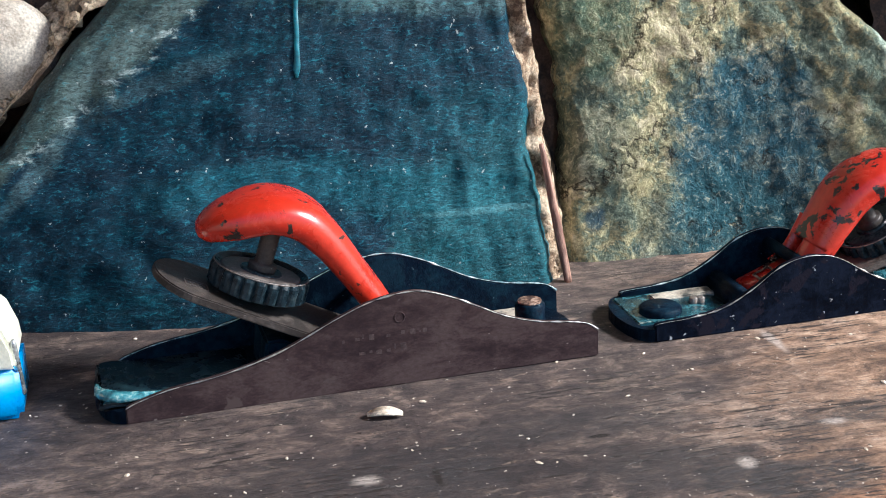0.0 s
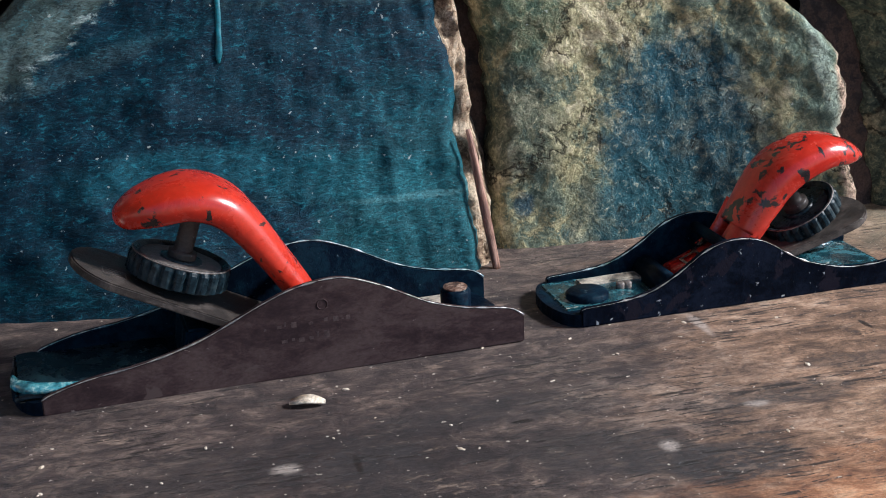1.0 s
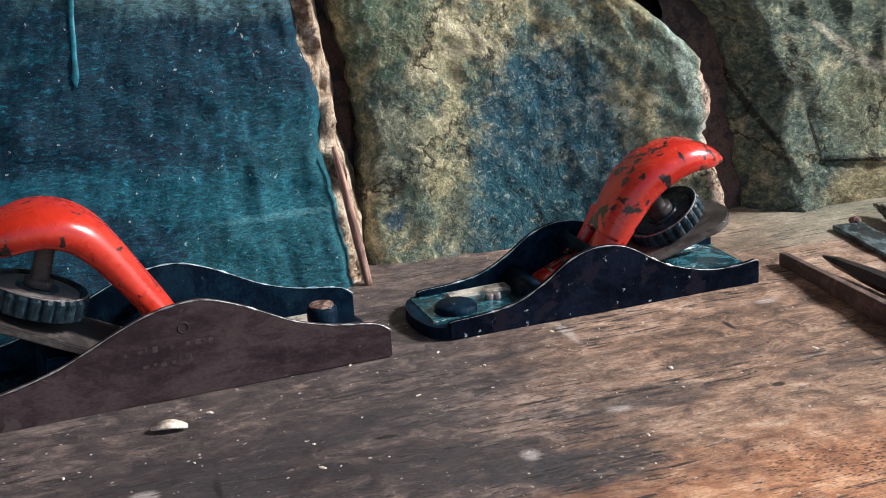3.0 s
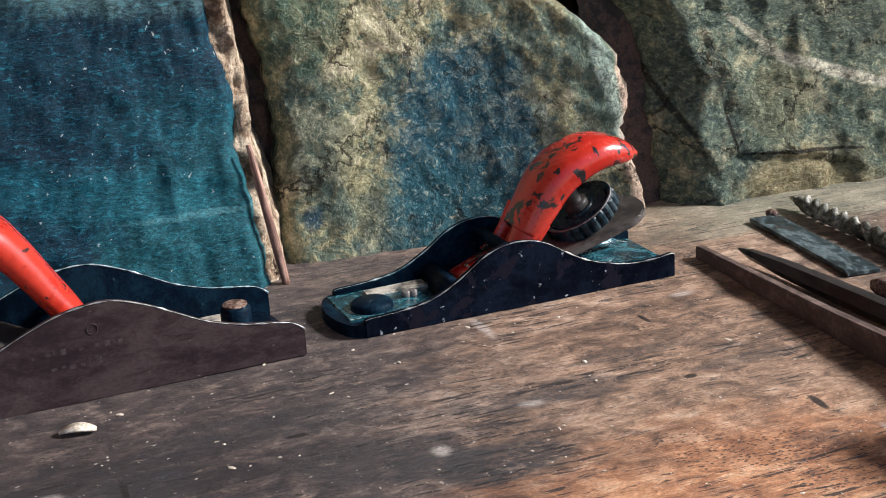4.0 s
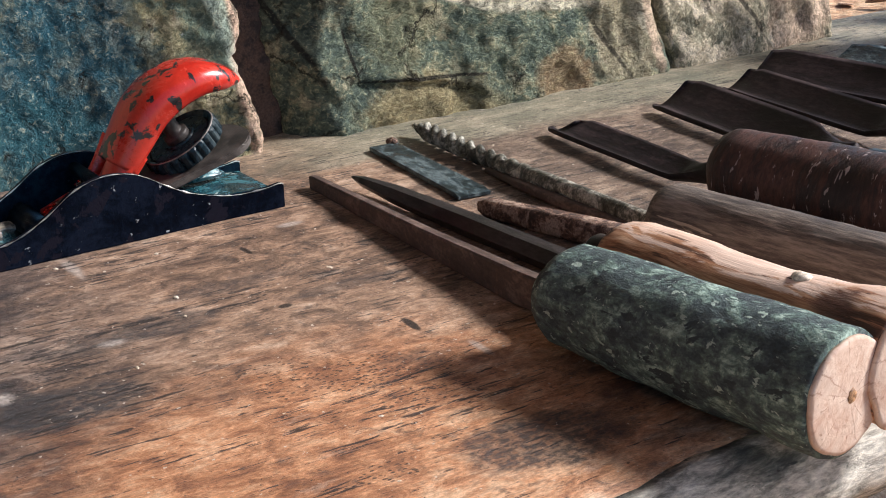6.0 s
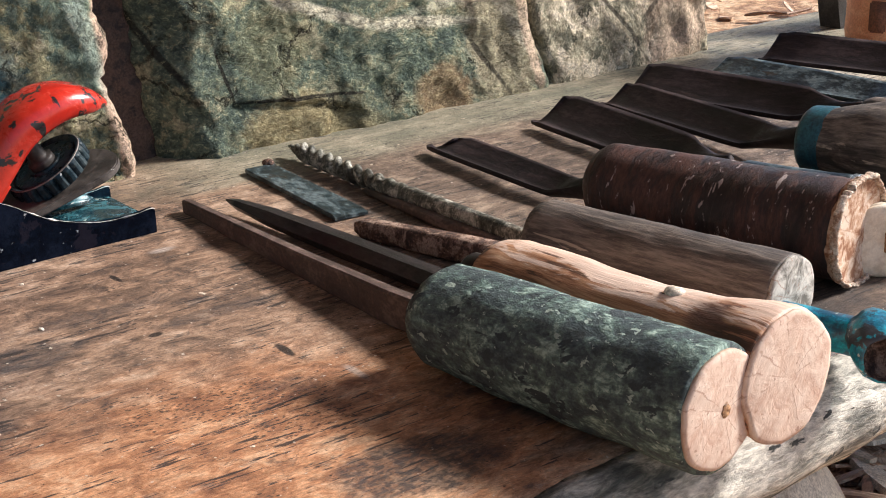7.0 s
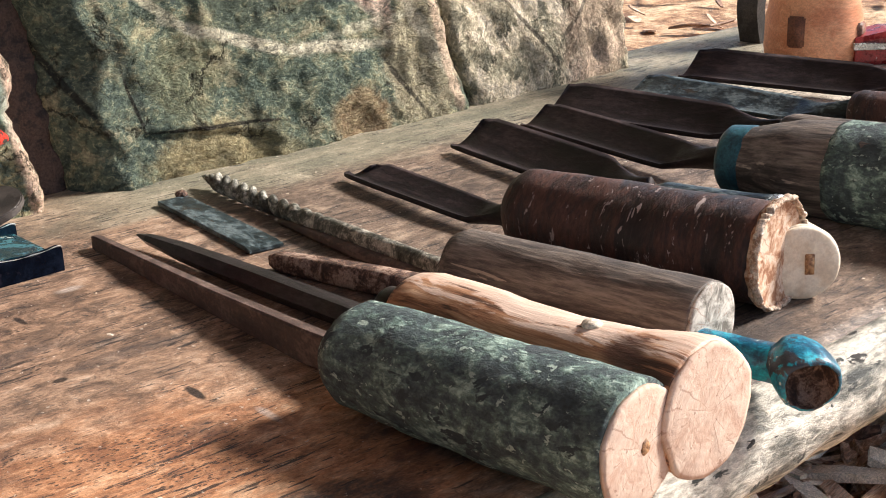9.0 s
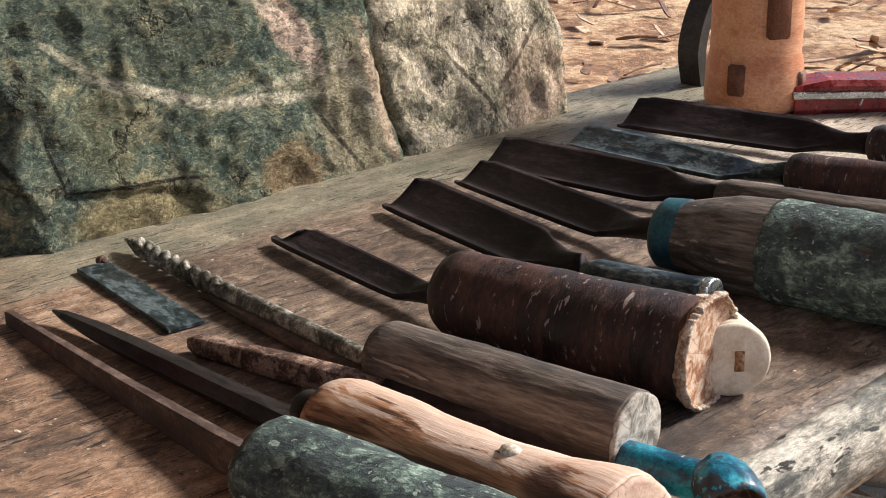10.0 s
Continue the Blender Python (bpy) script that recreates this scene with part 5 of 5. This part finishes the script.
# gouge with the cherry bark handle
t, m, ln, base = tool("dark gouge with a brown cherry bark handle", (0.3560, 0.332, 0.0166), (0.3755, 0.2310, 0.0180), "gouge")
h = part("handle", handle_mesh(ln, 0.0157, 0.0177, 0.0009, 13.0), "bark_cherry", t, "dark cherry bark handle with pale scratches", m)
part("end_face", end_face(0.0184, 4.5, 0.10, 0.0030, n=120, dome=-0.0010), "endgrain_orange", h, "rough orange chopped end grain", Matrix.Translation((ln, 0, 0)))
rings = []
for i in range(161):
    a = 2 * math.pi * (i % 160) / 160
    c = Vector((math.cos(a), math.sin(a), 0))
    grow = noise.fractal(c * 1.2 + Vector((0, 0, 4.5)), 0.8, 2, 3)
    fray = noise.fractal(c * 14, 0.5, 2.2, 5)
    r0 = 0.0182 * (1 + 0.06 * grow) + 0.0009 * fray + 0.0012 * max(0.0, math.sin(a - 0.3))
    wd = 0.0008 + 0.0006 * noise.noise(c * 6)
    dx = 0.0010 * noise.noise(c * 14 + Vector((3, 0, 0)))
    rings.append([(0.0030 + dx + 0.0016 * math.cos(q), (r0 + wd * math.sin(q)) * math.cos(a), (r0 + wd * math.sin(q)) * math.sin(a)) for q in [2 * math.pi * k / 8 for k in range(8)]])
part("torn_fringe", loft(rings, caps=False), "torn_wood", h, "pale torn wood fibres round the end", Matrix.Translation((ln, 0, 0)))
bmx, bl = blade_frame(base, (0.3710, 0.4570), (0.3620, 0.334))
part("blade", gouge_blade(bl, 0.014, 0.0052, 1.5, 0.006, 0.011, skew_by=0.012), "dark_iron", t, "dark forged channelled blade", bmx)

# plain gouge with a round socket and no handle
t = thing("gouge", (0.4265, 0.335, 0), "dark socket gouge with no handle", "gouge", GROUP)
base = Vector((0.4265, 0.335, 0))
m = Matrix.Translation(-base) @ along((0.4200, 0.322, 0.0085), (0.4300, 0.2690, 0.0095))
h = part("socket", turned(dense([(0, 0.0050), (0.006, 0.0072), (0.040, 0.0078), (0.0525, 0.0085), (0.0525, 0.0068), (0.035, 0.0060)], 0.004), 32, 0.0002, 2), "slate_steel", t, "blue-grey tubular socket", m)
part("rim", turned([(0.0520, 0.0074), (0.0522, 0.0089), (0.0550, 0.0089), (0.0556, 0.0080), (0.0550, 0.0055)], 32), "silver", h, "bright silver rim")
bmx, bl = blade_frame(base, (0.4385, 0.4570), (0.4215, 0.325))
part("blade", gouge_blade(bl, 0.0215, 0.010, 0.7, 0.005, 0.008), "dark_iron", t, "dark forged channelled blade", bmx)

# short handle with the white end
t = thing("gouge", (0.418, 0.29, 0), "short tool with a white wooden handle end", "gouge", GROUP)
base = Vector((0.418, 0.29, 0))
m = Matrix.Translation(-base) @ along((0.4180, 0.2640, 0.0105), (0.3868, 0.2262, 0.0131))
ln = 0.0475
h = part("handle", handle_mesh(ln, 0.0085, 0.0130, 0.0003, 17.0), "white_wood", t, "white wooden handle", m)
part("end_face", end_face(0.0130, 5.5, 0.01, dome=0.0012), "white_wood", h, "", Matrix.Translation((ln, 0, 0)))
part("pith", box(0, 0.0006, -0.0016, 0.0016, -0.0036, 0.0036, 0.0002), "pith", h, "brown oblong pith", Matrix.Translation((ln + 0.0022, 0.002, 0.0)))

# large handle with the teal ring
t, m, ln, base = tool("broad gouge with a thick wooden handle and teal ferrule", (0.4640, 0.318, 0.0160), (0.4880, 0.200, 0.0195), "gouge")
part("ferrule", turned(dense([(-0.002, 0.0125), (0, 0.0143), (0.009, 0.0150), (0.0115, 0.0140)], 0.002), 36), "teal_ring", t, "teal painted ferrule", m)
h = part("handle", handle_mesh(ln, 0.0160, 0.0195, 0.0008, 21.0, [(0.03, 0.0188), (0.06, 0.0198)], 0.016), "grey_wood", t, "thick brown-grey wooden handle", m)
part("bark_patch", turned(dense([(0.046, 0.0190), (0.05, 0.0203), (0.09, 0.0206), (0.1, 0.0200)], 0.0025), 48, 0.0010, 21.5), "bark_green", h, "green bark left on the handle")
part("end_face", end_face(0.0195, 6.5, 0.03), "endgrain", h, "", Matrix.Translation((ln, 0, 0)))
bmx, bl = blade_frame(base, (0.4860, 0.4640), (0.4700, 0.325))
part("blade", gouge_blade(bl * 0.98, 0.0175, 0.0085, 0.7, 0.005, 0.012), "dark_iron", t, "dark forged channelled blade", bmx)

# gouges further along the bench
def far_gouge(label, tip, joint, end, r, width, rise, wood, blade_mat):
    t, m, ln, base = tool(label, joint, end, "gouge")
    h = part("handle", handle_mesh(ln, r * 0.85, r, 0.0005, tip[0] * 50), wood, t, "", m)
    part("end_face", end_face(r, 7.5, 0.03), "endgrain", h, "", Matrix.Translation((ln, 0, 0)))
    bmx, bl = blade_frame(base, tip, joint)
    part("blade", gouge_blade(bl + 0.004, width, rise, 0.6, 0.005, joint[2] * 0.8), blade_mat, t, "dark channelled blade", bmx)


far_gouge("wide dark gouge with a slim grey wooden handle", (0.5150, 0.4710), (0.5330, 0.3450, 0.0095), (0.5580, 0.2310, 0.0110), 0.0105, 0.0215, 0.0105, "grey_wood", "dark_iron")
far_gouge("slate-blue gouge with a brown bark handle", (0.5720, 0.4680), (0.5810, 0.3410, 0.0110), (0.6040, 0.2410, 0.0130), 0.0125, 0.020, 0.007, "bark_cherry", "slate_steel")
far_gouge("wide dark gouge lying beside the wooden mallet", (0.6230, 0.4740), (0.6530, 0.3430, 0.0110), (0.6800, 0.2370, 0.0130), 0.0120, 0.023, 0.011, "bark_cherry", "dark_iron")

# flat steel bar
t = thing("steel_bar", (0.2925, 0.445, 0), "flat blue-grey steel bar lying between the chisels", "steel bar")
m = Matrix.Translation((-0.2925, -0.445, 0)) @ along((0.2955, 0.4870, 0), (0.2890, 0.4030, 0))
part("bar", taper_bar([(0, 0, 0.0066, 0.0002, 0.0018), (0.001, 0, 0.0070, 0.0002, 0.0022), (0.080, 0, 0.0074, 0.0002, 0.0022), (0.0845, 0, 0.0074, 0.0002, 0.0014)]), "slate_steel", t, "", m, False)
part("rusty_tip", lump(0.0026, 6.0, (1.5, 1, 0.8), 2), "rust", t, "rusty corner", m @ Matrix.Translation((-0.001, 0.0055, 0.0022)))

# rusty tool with the turquoise socket
t = thing("socket_tool", (0.300, 0.30, 0), "rusty iron tool with a chipped turquoise socket end", "tool", GROUP)
base = Vector((0.300, 0.30, 0))
m = Matrix.Translation(-base) @ along((0.2790, 0.3840, 0.005), (0.2995, 0.2950, 0.0075))
part("shank", taper_bar([(0, 0, 0.0018, -0.0035, 0.0005), (0.004, 0, 0.0030, -0.0050, 0.0020), (0.05, 0, 0.0036, -0.0060, 0.0034), (0.092, 0, 0.0036, -0.006, 0.0036)]), "rust", t, "scaly rusty shank", m)
m = Matrix.Translation(-base) @ along((0.2990, 0.2970, 0.0075), (0.3225, 0.1840, 0.0092))
part("stem", turned(dense([(0, 0.0045), (0.02, 0.0052), (0.078, 0.0060)], 0.004), 24, 0.0005, 3), "dark_iron", t, "dark iron stem", m)
part("painted_stem", turned(dense([(0.0775, 0.0056), (0.079, 0.0058), (0.1155, 0.0060)], 0.003), 24, 0.0006, 3), "turquoise", t, "chipped turquoise stem", m)
m = Matrix.Translation(-base) @ along((0.3250, 0.1845, 0.0118), (0.3150, 0.1700, 0.0092))
ring = turned(dense([(-0.004, 0.0040), (-0.001, 0.0066), (0.004, 0.0087), (0.010, 0.0094), (0.015, 0.0090), (0.0165, 0.0083), (0.0166, 0.0076)], 0.0015), 40, 0.0008, 8, 0.95)
bmesh.ops.delete(ring, geom=[f for f in ring.faces if len(f.verts) > 4], context="FACES")
socket = part("socket", ring, "turquoise", t, "open turquoise socket worn to dark metal", m)
inner = turned(dense([(0.0165, 0.0077), (0.012, 0.0074), (0.008, 0.0066), (0.006, 0.002)], 0.0015), 40, 0.0008, 9, 0.95)
bmesh.ops.delete(inner, geom=[f for f in inner.faces if len(f.verts) > 4 and f.calc_center_median().x > 0.014], context="FACES")
part("bore", inner, "rust", socket, "dark hollow bore")

# ---- far end of the bench ----
t = thing("mallet", (0.712, 0.457, 0), "upright orange wooden mallet head with dark slots", "mallet")
prof = dense([(0, 0.0255), (0.002, 0.0280), (0.008, 0.0290), (0.026, 0.0280), (0.033, 0.0262), (0.12, 0.0258), (0.123, 0.024)], 0.006)
up = pose(0, 0, 0.0004) @ Matrix.Rotation(-math.pi / 2, 4, "Y")
body = part("body", turned(prof, 40, 0.0004, 3), "mallet", t, "", up)
# slots as solid blocks, the shade inside them given by dark colour
for ang, z0, z1, hw in ((-118, 0.045, 0.115, 0.0065), (-75, 0.012, 0.024, 0.005), (-165, 0.012, 0.030, 0.005)):
    a = radians(ang)
    c = Vector((math.cos(a), math.sin(a), 0)) * 0.0262
    part("slot", box(-0.0035, 0.0035, -hw, hw, z0, z1, 0.001), "dark_slot", t, "dark block standing for a shaded slot", Matrix.Translation(c) @ Matrix.Rotation(a, 4, "Z"))
t = thing("leather_strap", (0.735, 0.518, 0), "black leather strap standing in a loop on the bench", "strap")
pts = smooth_line([(0.0, 0.0, 0.0002), (-0.004, 0.0, 0.025), (0.008, 0.0, 0.052), (0.034, -0.002, 0.066), (0.06, -0.004, 0.05), (0.066, -0.004, 0.02), (0.062, -0.004, 0.0002)], 6)
rings = []
for i, pnt in enumerate(pts):
    a, b = Vector(pts[max(i - 1, 0)]), Vector(pts[min(i + 1, len(pts) - 1)])
    d = (b - a).normalized()
    nrm = d.cross(Vector((0, 1, 0)))
    q = Vector(pnt)
    rings.append([tuple(q + nrm * sx * 0.004 + Vector((0, sy * 0.008, 0))) for sx, sy in ((-1, -1), (1, -1), (1, 1), (-1, 1))])
part("strap", loft(rings), "leather", t, "", None, False)
t = thing("clamp", (0.757, 0.405, 0), "dark red painted metal clamp with silver worn edges", "clamp")
m = pose(0, 0, 0, 0, 0, -38)
part("body", taper_bar([(-0.05, 0, 0.012, 0.0002, 0.016), (-0.03, 0, 0.014, 0.0002, 0.020), (0.03, 0, 0.014, 0.0002, 0.018), (0.06, 0, 0.012, 0.0002, 0.014)]), "crimson", t, "", m, False)
part("rail", taper_bar([(-0.052, -0.0142, 0.0015, 0.010, 0.014), (0.062, -0.0142, 0.0015, 0.008, 0.012)]), "silver", t, "bare silver edge", m, False)
part("jaw", box(0.05, 0.066, -0.014, 0.014, 0.0002, 0.05, 0.003), "crimson", t, "", m, False)

# ---- beside the first plane ----
t = thing("plastic_case", (-0.176, 0.455, 0), "small white and bright blue plastic case with a metal clip", "plastic case")
part("base", box(-0.030, 0.0265, -0.017, 0.017, 0.0, 0.0195, 0.0022, 3), "blue_plastic", t, "bright blue lower half")
lid = slab_of([(-0.030, 0.0192), (0.0262, 0.0192), (0.0256, 0.026), (0.0225, 0.035), (0.0160, 0.0415), (0.006, 0.045), (-0.030, 0.045)], -0.0168, 0.0168, 0.0012)
part("lid", lid, "white_plastic", t, "white upper half")
part("clip", turned(dense([(0, 0.0006), (0.001, 0.0011), (0.021, 0.0011), (0.022, 0.0006)], 0.002), 12), "silver", t, "thin metal clip pin", along((0.0270, -0.0125, 0.008), (0.0260, -0.0150, 0.029)))

t = thing("wood_chip", (-0.026, 0.401, 0), "pale leaf-shaped wood chip on the bench", "wood chip")
rings = []
for i in range(13):
    s = i / 12
    hw = 0.0030 * math.sin(math.pi * (0.04 + 0.92 * s)) ** 0.7
    z = 0.0006 + 0.0012 * math.sin(math.pi * s)
    rings.append([((s - 0.5) * 0.0125, -hw, z), ((s - 0.5) * 0.0125, hw, z + 0.0004), ((s - 0.5) * 0.0125, hw, z + 0.001), ((s - 0.5) * 0.0125, -hw, z + 0.0006)])
part("chip", loft(rings), "palechip", t, "", pose(0, 0, 0, 0, 0, -14))

# ---- twig in the wall joint ----
t = thing("twig", (0.0755, 0.5135, 0), "dry pinkish twig leaning in the wall joint", "twig")
part("stem", turned(dense([(0, 0.0017), (0.02, 0.0020), (0.05, 0.0017), (0.062, 0.0011)], 0.003), 14, 0.0004, 6), "twig", t, "", along((0, 0, 0.0), (-0.0085, 0.008, 0.06)))

# ---- rubble behind the blue slab ----
def build_rubble():
    bm = bmesh.new()
    rng = random.Random(5)
    rows = []
    for i in range(40):
        row = []
        for j in range(24):
            x = -0.42 + 0.36 * i / 39
            y = 0.574 + 0.071 * j / 23
            z = min(0.104 + 1.05 * (x + 0.13), 0.122) + 0.3 * (y - 0.56) + 0.004 * noise.fractal(Vector((x * 60, y * 60, 0)), 0.8, 2, 4)
            row.append(bm.verts.new((x, y, z)))
        rows.append(row)
    for a, b in zip(rows, rows[1:]):
        for j in range(23):
            bm.faces.new((a[j], a[j + 1], b[j + 1], b[j]))
    for _ in range(620):
        x, y = rng.uniform(-0.25, -0.065), rng.uniform(0.576, 0.64)
        z = min(0.104 + 1.05 * (x + 0.13), 0.122) + 0.3 * (y - 0.56)
        r = rng.uniform(0.0012, 0.0042)
        res = bmesh.ops.create_icosphere(bm, subdivisions=1, radius=r, matrix=pose(x, y, z + r * 0.3, rng.uniform(0, 90), rng.uniform(0, 90), 0))
        for v in res["verts"]:
            v.co += Vector((rng.uniform(-1, 1), rng.uniform(-1, 1), rng.uniform(-1, 1))) * r * 0.25
    tagged(mesh_object("gravel", bm, "gravel", False), "loose tan gravel packed behind the blue slab", "gravel", kind="stuff")
    b = thing("boulder", (-0.157, 0.597, 0.106), "pale rounded boulder lying in the gravel", "boulder")
    part("rock", lump(0.0255, 2.2, (1.05, 0.8, 0.95), 4, 0.10), "boulder", b)


build_rubble()


# ---- under and beyond the bench ----
for i, (x, y, z, r, sq) in enumerate(((0.318, 0.268, -0.124, 0.092, (0.95, 0.85, 1.0)), (-0.25, 0.34, -0.13, 0.11, (1, 0.9, 0.95)), (0.76, 0.38, -0.13, 0.10, (1, 0.9, 1.0)))):
    b = thing("boulder", (x, y, z), "pale boulder propping up the bench", "boulder", "boulders under the bench")
    part("rock", lump(r, 3.0 + i, sq, 4, 0.10), "boulder", b)


def chip_mesh(rng, length, width, thick):
    bm = bmesh.new()
    rings = []
    n = 5
    curl = rng.uniform(-0.25, 0.25)
    for i in range(n):
        s = i / (n - 1)
        hw = width / 2 * (0.35 + 0.65 * math.sin(math.pi * (0.15 + 0.7 * s))) * rng.uniform(0.8, 1.15)
        x, z = (s - 0.5) * length, curl * length * (s - 0.5) ** 2 * 4 * 0.3
        rings.append([(x, -hw, z), (x, hw, z + rng.uniform(-1, 1) * thick * 0.4), (x, hw * 0.9, z + thick), (x, -hw * 0.9, z + thick)])
    return loft(rings, bm)


def build_litter():
    rng = random.Random(11)
    for name, mat_name, count, label in (("wood_shavings", "chipwood", 1100, "pale wood shavings and splinters on the ground"), ("bark_chips", "darkchip", 620, "brown bark scraps and dry leaves on the ground")):
        verts, faces = [], []
        for _ in range(count):
            if rng.random() < 0.6:
                x, y = rng.uniform(0.42, 0.95), rng.uniform(0.2, 0.62)
                k = 0.8
            else:
                x, y = rng.uniform(0.8, 3.0), rng.uniform(0.55, 2.8)
                k = 1.25
            length, width = rng.uniform(0.015, 0.06) * k, rng.uniform(0.006, 0.018) * k
            bm = chip_mesh(rng, length, width, 0.002)
            g = -0.22 + 0.03 * noise.fractal(Vector((x * 1.5, y * 1.5, 0)), 1, 2, 3)
            m = pose(x, y, g + 0.006 + rng.uniform(0, 0.016), rng.uniform(-28, 28), rng.uniform(-28, 28), rng.uniform(0, 360))
            off = len(verts)
            bm.verts.index_update()
            verts += [tuple(m @ v.co) for v in bm.verts]
            faces += [[off + v.index for v in f.verts] for f in bm.faces]
            bm.free()
        me = bpy.data.meshes.new(name)
        me.from_pydata(verts, [], faces)
        me.materials.append(MAT[mat_name])
        tagged(new(name, me), label, "wood chips", kind="stuff")


build_litter()

def build_chips():
    rng = random.Random(31)
    for i in range(64):
        x, y = rng.uniform(0.47, 0.78), rng.uniform(0.27, 0.47)
        g = -0.22 + 0.03 * noise.fractal(Vector((x * 1.5, y * 1.5, 0)), 1, 2, 3)
        t = thing("wood_chip", pose(x, y, g + 0.022, rng.uniform(-14, 14), rng.uniform(-14, 14), rng.uniform(0, 360)), "pale split wood chip on the ground by the bench", "wood chip", "wood chips on the ground")
        part("chip", chip_mesh(rng, rng.uniform(0.04, 0.10), rng.uniform(0.010, 0.022), rng.uniform(0.002, 0.005)), "palechip" if i % 3 else "chipwood", t, "", None, False)


build_chips()

# crumbs on the bench top
rng = random.Random(23)
bm = bmesh.new()
for _ in range(260):
    x, y = rng.uniform(-0.2, 0.62), rng.uniform(0.2, 0.51)
    r = rng.choice((0.0003, 0.0004, 0.0005, 0.0006, 0.0009))
    bmesh.ops.create_icosphere(bm, subdivisions=1, radius=r, matrix=Matrix.LocRotScale((x, y, -0.0003), Euler((0, 0, rng.uniform(0, 6))), (rng.uniform(1, 2.2), 1, 0.6)))
tagged(mesh_object("sawdust", bm, "palechip", False), "pale sawdust crumbs scattered on the bench", "sawdust", kind="stuff")
